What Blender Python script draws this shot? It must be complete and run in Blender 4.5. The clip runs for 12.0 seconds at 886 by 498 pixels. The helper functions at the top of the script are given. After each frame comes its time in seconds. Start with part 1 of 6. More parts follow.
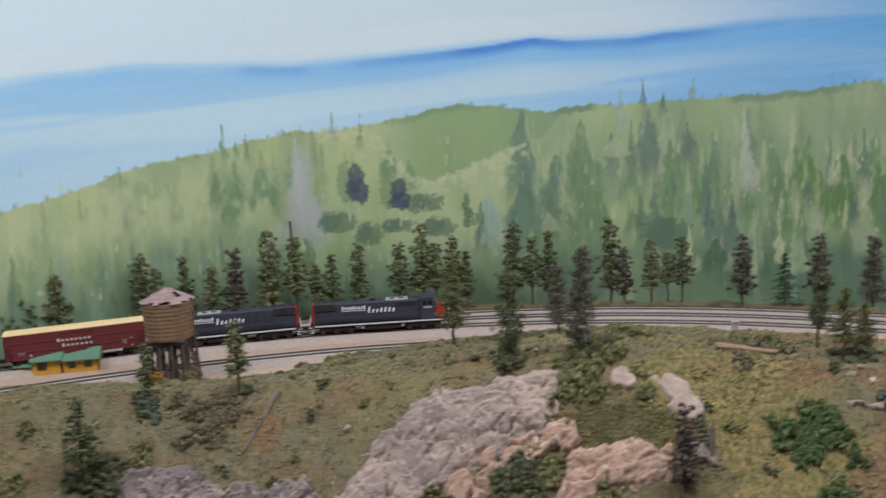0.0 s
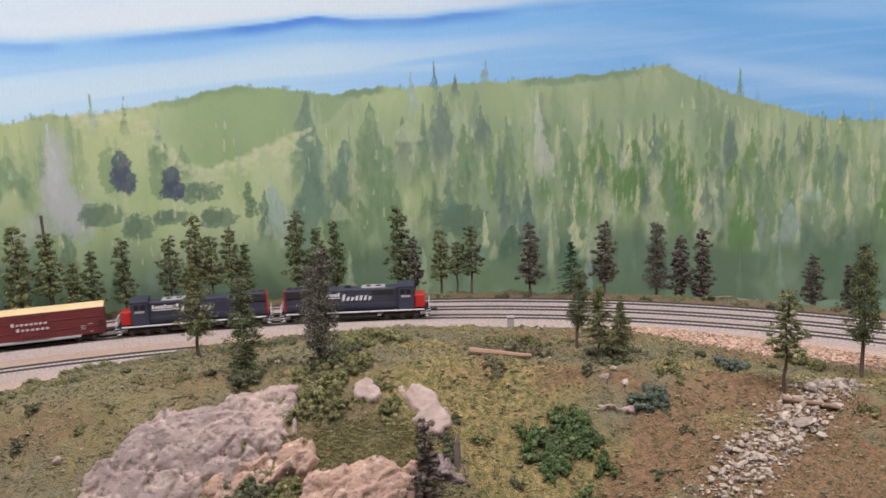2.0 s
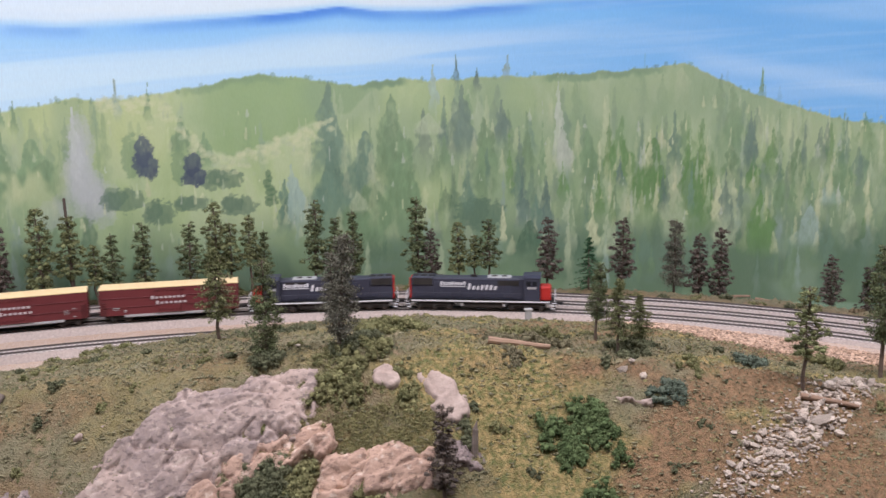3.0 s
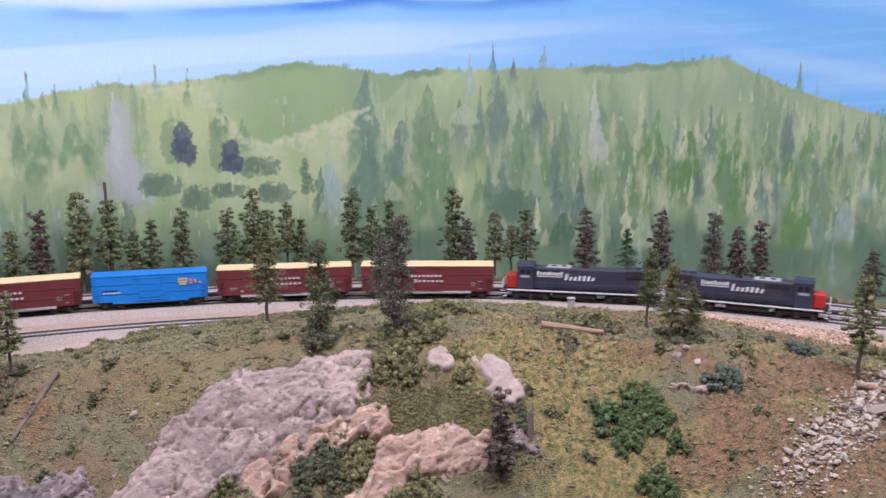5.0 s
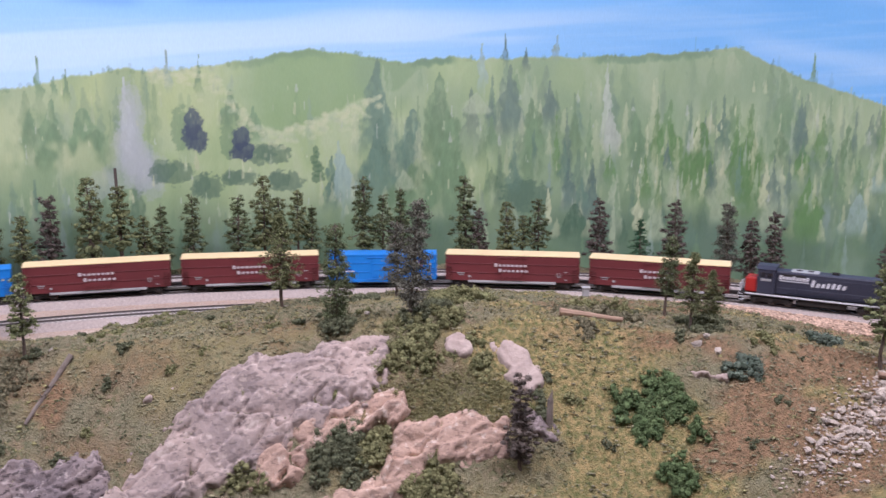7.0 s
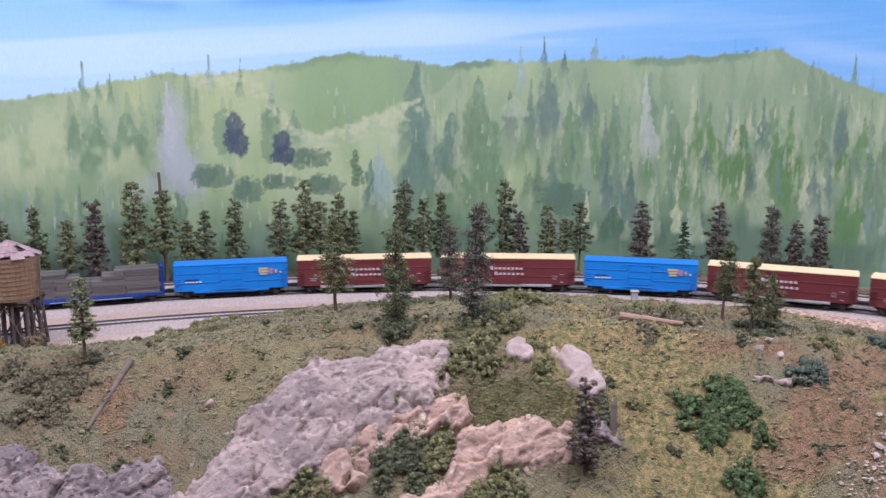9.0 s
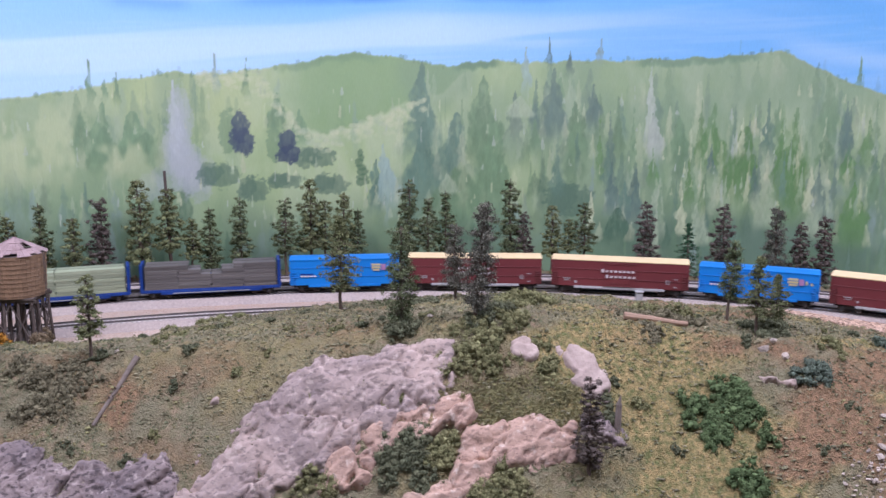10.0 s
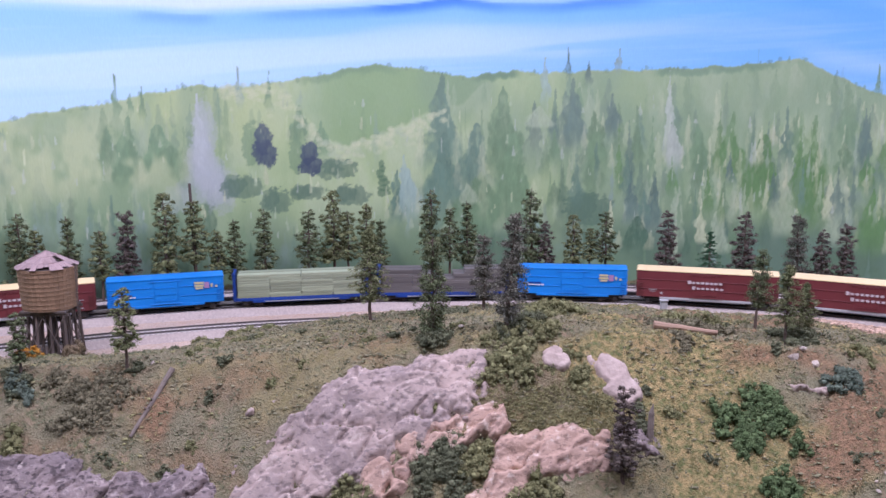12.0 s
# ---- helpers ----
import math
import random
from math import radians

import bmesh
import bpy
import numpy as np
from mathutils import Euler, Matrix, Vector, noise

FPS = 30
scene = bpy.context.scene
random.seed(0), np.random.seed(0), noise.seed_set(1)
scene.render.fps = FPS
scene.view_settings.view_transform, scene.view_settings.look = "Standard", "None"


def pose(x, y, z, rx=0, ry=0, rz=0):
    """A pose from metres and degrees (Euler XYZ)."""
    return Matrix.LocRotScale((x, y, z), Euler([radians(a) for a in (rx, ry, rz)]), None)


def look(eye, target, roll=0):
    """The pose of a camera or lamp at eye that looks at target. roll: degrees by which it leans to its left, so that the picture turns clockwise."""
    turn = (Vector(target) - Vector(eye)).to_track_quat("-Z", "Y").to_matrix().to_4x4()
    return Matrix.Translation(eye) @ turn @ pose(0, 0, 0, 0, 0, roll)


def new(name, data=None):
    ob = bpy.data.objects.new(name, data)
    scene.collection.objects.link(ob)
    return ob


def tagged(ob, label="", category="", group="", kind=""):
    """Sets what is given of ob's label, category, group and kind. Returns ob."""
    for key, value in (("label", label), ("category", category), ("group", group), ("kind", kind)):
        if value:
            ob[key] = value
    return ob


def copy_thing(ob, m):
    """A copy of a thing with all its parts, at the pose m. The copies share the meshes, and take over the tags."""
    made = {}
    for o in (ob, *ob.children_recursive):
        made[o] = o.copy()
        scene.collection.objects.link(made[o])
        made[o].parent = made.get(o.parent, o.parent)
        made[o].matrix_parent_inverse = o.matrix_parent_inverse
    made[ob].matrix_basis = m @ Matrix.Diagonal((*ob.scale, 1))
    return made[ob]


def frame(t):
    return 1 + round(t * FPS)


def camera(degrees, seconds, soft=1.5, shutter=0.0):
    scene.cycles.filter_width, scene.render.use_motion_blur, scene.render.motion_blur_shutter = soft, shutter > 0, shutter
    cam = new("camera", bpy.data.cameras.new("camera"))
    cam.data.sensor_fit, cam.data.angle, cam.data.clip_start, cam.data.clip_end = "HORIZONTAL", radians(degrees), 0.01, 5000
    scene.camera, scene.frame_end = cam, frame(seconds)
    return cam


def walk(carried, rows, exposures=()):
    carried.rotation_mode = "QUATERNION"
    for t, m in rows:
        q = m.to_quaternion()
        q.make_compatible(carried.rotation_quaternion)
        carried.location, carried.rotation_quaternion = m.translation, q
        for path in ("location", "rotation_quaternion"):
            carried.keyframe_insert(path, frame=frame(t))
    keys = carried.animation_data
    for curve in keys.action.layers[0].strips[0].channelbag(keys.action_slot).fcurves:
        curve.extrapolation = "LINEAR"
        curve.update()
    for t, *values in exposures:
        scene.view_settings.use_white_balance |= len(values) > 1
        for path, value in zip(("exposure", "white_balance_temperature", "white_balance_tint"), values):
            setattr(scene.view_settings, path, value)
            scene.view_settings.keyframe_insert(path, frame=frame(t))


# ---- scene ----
cam = camera(50.6, 12.0, shutter=0.5)
PATH = [
    (0, (0.031, -0.007, 1.578), (-0.121, 1.962, 1.259), -2.8),
    (0.5, (0.064, 0.015, 1.609), (0.008, 1.982, 1.251), -0.5),
    (1, (0.109, 0.03, 1.596), (0.094, 1.997, 1.231), -1.3),
    (1.5, (0.136, 0.063, 1.596), (0.196, 2.026, 1.217), -2.1),
    (2, (0.147, 0.079, 1.586), (0.303, 2.035, 1.201), -2.2),
    (2.5, (0.144, 0.076, 1.581), (0.288, 2.032, 1.191), -1.5),
    (4.5, (0.103, 0.073, 1.565), (0.225, 2.033, 1.184), -0.3),
    (5, (0.092, 0.077, 1.561), (0.202, 2.036, 1.173), -0.3),
    (5.5, (0.09, 0.087, 1.555), (0.21, 2.045, 1.166), -0.3),
    (6, (0.088, 0.087, 1.555), (0.21, 2.043, 1.159), -0.2),
    (6.5, (0.081, 0.085, 1.549), (0.193, 2.042, 1.15), -0.0),
    (7, (0.076, 0.086, 1.549), (0.183, 2.043, 1.152), 0.1),
    (7.5, (0.056, 0.089, 1.549), (0.145, 2.047, 1.151), -0.0),
    (9.5, (0.032, 0.093, 1.548), (0.107, 2.053, 1.16), -0.1),
    (10, (0.03, 0.091, 1.547), (0.101, 2.052, 1.159), 0.1),
    (10.5, (0.015, 0.089, 1.545), (0.084, 2.048, 1.151), 0.2),
    (11, (0.012, 0.088, 1.546), (0.063, 2.05, 1.164), -0.1),
    (11.5, (0.006, 0.086, 1.548), (0.059, 2.05, 1.177), -0.4),
    (12, (0.008, 0.084, 1.551), (0.061, 2.048, 1.181), -0.4),
]
walk(cam, [(t, look(eye, target, roll)) for t, eye, target, roll in PATH],
     exposures=[(0, -0.42, 6250, 13), (1.5, -0.20, 6600, 20), (2.5, -0.05, 6400, 21), (4.5, 0.05, 5950, 26), (7.5, 0.06, 5850, 28), (9.5, 0.06, 5600, 28), (12, 0.09, 5500, 34)])

# ---- world, lamps ----
world = bpy.data.worlds.new("room_light")
scene.world = world
world.use_nodes = True
world.node_tree.nodes["Background"].inputs[0].default_value = (0.9, 0.95, 1.0, 1)
world.node_tree.nodes["Background"].inputs[1].default_value = 0.15
LAMP_WATTS = 23.0
LAMPS = [(-1.1, 0.55), (0.25, 0.55), (1.6, 0.55)]

# ---- plan, in metres ----
SHELF = 1.217                      # bare ground round the tracks
RAIL = 1.230                       # top of the rails
TX, TY, RL, RR = 0.05, 1.406, 1.66, 1.15    # front main track: two arcs that meet at (TX, TY)
WX, WY, WR = 0.65, -0.30, 2.10     # the painted backdrop: an arc round (WX, WY)


def on_track(s, off=0.0):
    """Place and heading at s metres along the front main track, off metres behind it."""
    r = RR if s > 0 else RL
    a = s / r
    return TX + (r + off) * math.sin(a), TY - r + (r + off) * math.cos(a), -a


def track_offset(x, y):
    """How far (x, y) lies behind the front main track (in front: minus)."""
    r = RR if x > TX else RL
    return math.hypot(x - TX, y - (TY - r)) - r


def sstep(a, b, v):
    u = max(0.0, min(1.0, (v - a) / (b - a)))
    return u * u * (3 - 2 * u)


def bell(v, c, w):
    return math.exp(-((v - c) / w) ** 2)


def mound(x):
    fall = 1 / (1 + math.exp(max(-40, min(40, (x - 0.6) / 0.07))))
    return 0.062 * fall * (1 - 0.12 * sstep(-0.18, -0.36, x) - 0.4 * sstep(-0.42, -0.8, x)) + 0.027 * bell(x, 0.14, 0.2)


def smooth_ground(x, y):
    """The hill before the tracks, its steep face towards the aisle, and the shelf behind."""
    t = mound(x)
    if y > 0.955:
        foot = 1.19 + 0.13 * sstep(-0.38, -0.05, x) - 0.07 * sstep(0.45, 0.7, x)
        u = max(0.0, min(1.0, (y - 0.965) / (foot - 0.965)))
        z = SHELF + t * (1 - u ** (1.0 + sstep(-0.34, -0.05, x)))
    else:
        z = SHELF + t - (1.15 - 0.5 * sstep(0.3, 0.5, x)) * (0.955 - y)
    z += 0.016 * bell(x, -0.05, 0.07) * bell(y, 0.915, 0.03)
    d = -track_offset(x, y)
    z -= 0.5 * max(0.0, -d - 0.19)
    if d > 0:
        z = max(z, SHELF - 0.004 - 1.2 * max(0.0, d - 0.16))
    return max(z, 1.0)


def turf_amount(x, y):
    """1 on the grown hill, 0 on the bare shelf."""
    off = track_offset(x, y)
    wob = 0.02 * noise.noise((x * 14, y * 14, 3))
    if off > 0.0:
        return sstep(0.125, 0.15, off + 0.5 * wob)
    foot = 1.19 + 0.10 * sstep(-0.38, -0.05, x) - 0.21 * sstep(0.36, 0.56, x) - 0.02 * sstep(0.6, 0.9, x)
    return 1 - sstep(foot - 0.04, foot + 0.01, y + wob)


def rough(x, y):
    t = turf_amount(x, y)
    n = noise.fractal((x * 22, y * 22, 1.7), 1.0, 2.0, 4)
    m = noise.fractal((x * 130, y * 130, 7.7), 0.8, 2.0, 3)
    k = noise.noise((x * 310, y * 310, 2.2))
    return t * (0.0042 * n + 0.0040 * m + 0.0014 * k) + (1 - t) * (0.0006 * m + 0.0003 * k)


def ground_at(x, y):
    return smooth_ground(x, y) + rough(x, y)


# ---- materials ----
def links(mat):
    return mat.node_tree.nodes, mat.node_tree.links


def colour_mix(nodes, link, fac, a, b, blend="MIX"):
    mix = nodes.new("ShaderNodeMix")
    mix.data_type, mix.blend_type = "RGBA", blend
    for socket, value in ((mix.inputs[0], fac), (mix.inputs[6], a), (mix.inputs[7], b)):
        if hasattr(value, "is_linked"):
            link.new(value, socket)
        elif isinstance(value, tuple):
            socket.default_value = (*value, 1)
        else:
            socket.default_value = value
    return mix.outputs[2]


def noise_node(nodes, link, scale, detail=4, coords="Object", stretch=None):
    tex = nodes.new("ShaderNodeTexNoise")
    tex.inputs["Scale"].default_value, tex.inputs["Detail"].default_value = scale, detail
    co = nodes.new("ShaderNodeTexCoord")
    out = co.outputs[coords]
    if stretch:
        mp = nodes.new("ShaderNodeMapping")
        mp.inputs["Scale"].default_value = stretch
        link.new(out, mp.inputs[0])
        out = mp.outputs[0]
    link.new(out, tex.inputs["Vector"])
    return tex.outputs[0]


def ramp(nodes, link, value, lo, hi):
    r = nodes.new("ShaderNodeMapRange")
    r.inputs[1].default_value, r.inputs[2].default_value = lo, hi
    link.new(value, r.inputs[0])
    return r.outputs[0]


def surface(name, base, second=None, rough=0.7, metal=0.0, fine=400.0, coarse=40.0, amount=0.5, bump=0.2, island=0.0, piece=0.0, third=None, stretch=None, spec=0.3, specks=0.0):
    """Two-scale varied paint, stone, leaf or wood: base mixed with second by coarse and fine noise, third in sparse flecks."""
    mat = bpy.data.materials.new(name)
    mat.use_nodes = True
    nodes, link = links(mat)
    bsdf = nodes["Principled BSDF"]
    second = second or tuple(c * 0.7 for c in base)
    n1, n2 = noise_node(nodes, link, coarse, 5, stretch=stretch), noise_node(nodes, link, fine, 3, stretch=stretch)
    col = colour_mix(nodes, link, ramp(nodes, link, n1, 0.35, 0.65), base, second)
    col = colour_mix(nodes, link, amount, col, colour_mix(nodes, link, ramp(nodes, link, n2, 0.3, 0.7), base, second))
    if third:
        col = colour_mix(nodes, link, ramp(nodes, link, noise_node(nodes, link, fine * 0.45, 4, stretch=stretch), 0.58, 0.68), col, third)
    if specks:
        # small dark specks, set at random by noise
        dark = tuple(c * 0.4 for c in second)
        spot = ramp(nodes, link, noise_node(nodes, link, 210, 3, stretch=(0.7, 1.3, 1.3)), 0.53, 0.63)
        scaled = nodes.new("ShaderNodeMath")
        scaled.operation = "MULTIPLY"
        scaled.inputs[1].default_value = specks
        link.new(spot, scaled.inputs[0])
        col = colour_mix(nodes, link, scaled.outputs[0], col, dark)
    if island or piece:
        geo = nodes.new("ShaderNodeNewGeometry" if island else "ShaderNodeObjectInfo")
        rnd = geo.outputs["Random Per Island" if island else "Random"]
        k = island or piece
        hsv = nodes.new("ShaderNodeHueSaturation")
        mr = nodes.new("ShaderNodeMapRange")
        mr.inputs[3].default_value, mr.inputs[4].default_value = 1 - k, 1 + k
        link.new(rnd, mr.inputs[0])
        link.new(mr.outputs[0], hsv.inputs["Value"])
        link.new(col, hsv.inputs["Color"])
        col = hsv.outputs[0]
    link.new(col, bsdf.inputs["Base Color"])
    bsdf.inputs["Roughness"].default_value, bsdf.inputs["Metallic"].default_value = rough, metal
    bsdf.inputs["Specular IOR Level"].default_value = spec
    if bump:
        b = nodes.new("ShaderNodeBump")
        b.inputs["Strength"].default_value, b.inputs["Distance"].default_value = bump, 0.002
        link.new(n2, b.inputs["Height"])
        link.new(b.outputs[0], bsdf.inputs["Normal"])
    return mat


def ground_material():
    """Turf, dry grass, bare earth and pale ballast dirt, laid by the ground's own 'cover' layer."""
    mat = bpy.data.materials.new("ground_cover")
    mat.use_nodes = True
    nodes, link = links(mat)
    bsdf = nodes["Principled BSDF"]
    cover = nodes.new("ShaderNodeVertexColor")
    cover.layer_name = "cover"
    split = nodes.new("ShaderNodeSeparateColor")
    link.new(cover.outputs[0], split.inputs[0])
    fine, mid, big = noise_node(nodes, link, 700, 4), noise_node(nodes, link, 190, 5), noise_node(nodes, link, 26, 5)
    dirt = colour_mix(nodes, link, ramp(nodes, link, fine, 0.3, 0.7), (0.45, 0.33, 0.26), (0.70, 0.56, 0.46))
    dirt = colour_mix(nodes, link, ramp(nodes, link, mid, 0.45, 0.7), dirt, (0.55, 0.395, 0.30))
    dirt = colour_mix(nodes, link, split.outputs[2], dirt, colour_mix(nodes, link, ramp(nodes, link, fine, 0.3, 0.7), (0.34, 0.225, 0.165), (0.56, 0.40, 0.305)))
    green = colour_mix(nodes, link, ramp(nodes, link, fine, 0.25, 0.75), (0.155, 0.150, 0.085), (0.285, 0.250, 0.165))
    green = colour_mix(nodes, link, ramp(nodes, link, big, 0.4, 0.65), green, colour_mix(nodes, link, ramp(nodes, link, mid, 0.4, 0.62), (0.135, 0.142, 0.072), (0.30, 0.225, 0.145)))
    dry = colour_mix(nodes, link, ramp(nodes, link, mid, 0.35, 0.65), (0.40, 0.295, 0.135), (0.155, 0.165, 0.065))
    earth = colour_mix(nodes, link, ramp(nodes, link, mid, 0.3, 0.7), (0.33, 0.20, 0.115), (0.16, 0.115, 0.068))
    turf = colour_mix(nodes, link, split.outputs[1], green, dry)
    turf = colour_mix(nodes, link, split.outputs[2], turf, earth)
    link.new(colour_mix(nodes, link, split.outputs[0], dirt, turf), bsdf.inputs["Base Color"])
    bsdf.inputs["Roughness"].default_value = 0.95
    bsdf.inputs["Specular IOR Level"].default_value = 0.1
    b = nodes.new("ShaderNodeBump")
    b.inputs["Strength"].default_value, b.inputs["Distance"].default_value = 0.9, 0.004
    link.new(fine, b.inputs["Height"])
    link.new(b.outputs[0], bsdf.inputs["Normal"])
    return mat


def canvas_material():
    """Acrylic paint on the backdrop board: its own colour layer, with faint brush relief."""
    mat = bpy.data.materials.new("backdrop_acrylic")
    mat.use_nodes = True
    nodes, link = links(mat)
    bsdf = nodes["Principled BSDF"]
    layer = nodes.new("ShaderNodeVertexColor")
    layer.layer_name = "pigment"
    grain = noise_node(nodes, link, 500, 3, stretch=(1, 1, 0.25))
    tone = nodes.new("ShaderNodeHueSaturation")
    mr = nodes.new("ShaderNodeMapRange")
    mr.inputs[3].default_value, mr.inputs[4].default_value = 0.93, 1.07
    link.new(grain, mr.inputs[0])
    link.new(mr.outputs[0], tone.inputs["Value"])
    link.new(layer.outputs[0], tone.inputs["Color"])
    link.new(tone.outputs[0], bsdf.inputs["Base Color"])
    bsdf.inputs["Roughness"].default_value = 0.6
    bsdf.inputs["Specular IOR Level"].default_value = 0.2
    b = nodes.new("ShaderNodeBump")
    b.inputs["Strength"].default_value, b.inputs["Distance"].default_value = 0.15, 0.001
    link.new(grain, b.inputs["Height"])
    link.new(b.outputs[0], bsdf.inputs["Normal"])
    return mat


M_GROUND, M_CANVAS = ground_material(), canvas_material()
M_ROCK = surface("pink_grey_plaster_rock", (0.425, 0.328, 0.280), (0.240, 0.192, 0.180), 0.9, fine=280, coarse=16, amount=0.3, bump=0.35, specks=0.55, third=(0.46, 0.375, 0.325), spec=0.1)
M_ROCK_GREY = surface("grey_plaster_rock", (0.29, 0.23, 0.214), (0.145, 0.118, 0.12), 0.9, fine=280, coarse=26, amount=0.3, bump=0.6, specks=0.8, third=(0.37, 0.31, 0.285), spec=0.1)
M_ROCK_TAN = surface("tan_plaster_rock", (0.475, 0.325, 0.245), (0.31, 0.21, 0.165), 0.9, fine=280, coarse=34, amount=0.3, bump=0.6, spec=0.1, specks=0.5, third=(0.52, 0.41, 0.335))
M_ROCK_PALE = surface("pale_pink_plaster_rock", (0.45, 0.36, 0.31), (0.335, 0.26, 0.225), 0.9, fine=240, coarse=46, amount=0.3, bump=0.5, spec=0.1, specks=0.2)
M_STONE = surface("pale_rubble_stone", (0.54, 0.46, 0.385), (0.33, 0.275, 0.23), 0.9, fine=500, coarse=120, bump=0.5, piece=0.3, spec=0.1)
M_GRAVEL = surface("pale_gravel", (0.48, 0.40, 0.335), (0.28, 0.23, 0.19), 0.95, fine=500, coarse=120, island=0.35, spec=0.1)
M_TALUS = surface("brown_talus", (0.50, 0.35, 0.26), (0.33, 0.215, 0.145), 0.95, fine=500, coarse=90, island=0.5, spec=0.1)
M_BALLAST = surface("grey_ballast", (0.58, 0.50, 0.46), (0.41, 0.35, 0.32), 0.95, fine=900, coarse=300, bump=0.6, third=(0.58, 0.51, 0.48), spec=0.1)
M_TIE = surface("dusty_tie", (0.24, 0.21, 0.195), (0.36, 0.315, 0.295), 0.8, fine=700, coarse=100)
M_RAIL = surface("weathered_rail", (0.060, 0.050, 0.046), (0.11, 0.092, 0.085), 0.55, metal=0.2, fine=500, coarse=60)
M_TRUNK = surface("tree_trunk", (0.085, 0.06, 0.045), (0.15, 0.11, 0.085), 0.9, fine=900, coarse=200)
M_LEAF = [surface("needle_" + n, a, b, 0.9, fine=600, coarse=90, island=0.6, spec=0.1, bump=0) for n, a, b in (
    ("olive", (0.112, 0.130, 0.060), (0.205, 0.212, 0.100)), ("dark", (0.085, 0.108, 0.054), (0.155, 0.172, 0.086)),
    ("rust", (0.082, 0.066, 0.056), (0.135, 0.108, 0.090)), ("grey", (0.108, 0.106, 0.082), (0.178, 0.170, 0.130)),
    ("bright", (0.030, 0.085, 0.042), (0.060, 0.140, 0.070)))]
M_BUSH = {k: surface("foam_bush_" + k, a, b, 0.95, fine=500, coarse=120, island=0.38, spec=0.1, bump=0) for k, a, b in (
    ("olive", (0.128, 0.135, 0.060), (0.235, 0.220, 0.108)), ("green", (0.066, 0.105, 0.042), (0.130, 0.170, 0.075)),
    ("teal", (0.080, 0.108, 0.078), (0.140, 0.165, 0.125)), ("dark", (0.080, 0.092, 0.054), (0.150, 0.152, 0.088)),
    ("brown", (0.16, 0.12, 0.075), (0.24, 0.18, 0.11)), ("moss", (0.185, 0.180, 0.085), (0.28, 0.250, 0.120)), ("sage", (0.118, 0.110, 0.066), (0.205, 0.180, 0.112)), ("orange", (0.50, 0.24, 0.03), (0.30, 0.14, 0.03)))}
M_TURF = surface("coarse_turf", (0.285, 0.248, 0.160), (0.155, 0.157, 0.088), 0.95, fine=120, coarse=28, island=0.28, spec=0.05, bump=0)
M_TURF_DRY = surface("dry_turf", (0.34, 0.26, 0.12), (0.20, 0.19, 0.085), 0.95, fine=150, coarse=25, island=0.35, spec=0.05, bump=0)
M_LOG = surface("bare_log", (0.33, 0.22, 0.15), (0.19, 0.12, 0.085), 0.8, fine=300, coarse=60, stretch=(0.15, 1, 1))
M_DEADWOOD = surface("grey_deadwood", (0.22, 0.18, 0.15), (0.12, 0.095, 0.08), 0.9, fine=300, coarse=60, stretch=(0.15, 1, 1))
M_OXIDE = surface("oxide_red_car_paint", (0.150, 0.032, 0.034), (0.120, 0.027, 0.029), 0.5, fine=300, coarse=18, amount=0.3, bump=0)
M_OXIDE_DK = surface("oxide_red_car_ends", (0.115, 0.022, 0.020), (0.09, 0.02, 0.018), 0.55, fine=300, coarse=30, amount=0.3, bump=0)
M_ROOF = surface("cream_car_roof", (0.82, 0.62, 0.34), (0.72, 0.53, 0.30), 0.55, fine=250, coarse=25, bump=0)
M_BLUE = surface("bright_blue_car_paint", (0.015, 0.205, 0.62), (0.012, 0.170, 0.52), 0.42, fine=250, coarse=18, amount=0.3, bump=0)
M_NAVY = surface("deep_blue_flatcar_paint", (0.012, 0.050, 0.25), (0.010, 0.035, 0.17), 0.5, fine=250, coarse=25, bump=0)
M_GREY = surface("dark_grey_engine_paint", (0.034, 0.036, 0.054), (0.044, 0.047, 0.068), 0.5, fine=250, coarse=22, amount=0.3, bump=0)
M_SCARLET = surface("scarlet_engine_paint", (0.46, 0.030, 0.024), (0.38, 0.026, 0.02), 0.45, fine=250, coarse=25, bump=0)
M_WHITE = surface("white_lettering", (0.68, 0.68, 0.70), (0.56, 0.56, 0.58), 0.5, fine=400, coarse=80, bump=0)
M_LETTER = surface("faded_lettering", (0.60, 0.53, 0.53), (0.45, 0.38, 0.38), 0.5, fine=400, coarse=80, bump=0)
M_SILVER = surface("silver_sill", (0.42, 0.42, 0.42), (0.30, 0.30, 0.30), 0.5, fine=400, coarse=60, bump=0)
M_BLACK = surface("black_underframe", (0.016, 0.015, 0.014), (0.035, 0.030, 0.027), 0.7, fine=400, coarse=60)
M_WHEEL = surface("wheel_steel", (0.10, 0.085, 0.075), (0.17, 0.15, 0.14), 0.5, metal=0.5, fine=400, coarse=80)
M_GLASS = surface("dark_cab_glass", (0.012, 0.014, 0.018), (0.02, 0.022, 0.028), 0.12, fine=100, coarse=20, bump=0, spec=0.6)
M_YELLOW = surface("faded_yellow_mark", (0.52, 0.47, 0.28), (0.42, 0.39, 0.24), 0.5, bump=0)
M_PINK = surface("faded_magenta_mark", (0.36, 0.20, 0.36), (0.30, 0.18, 0.33), 0.5, bump=0)
M_LUMBER = surface("green_wrapped_lumber", (0.30, 0.33, 0.22), (0.22, 0.25, 0.16), 0.7, fine=200, coarse=30, piece=0.2, stretch=(0.15, 1, 1))
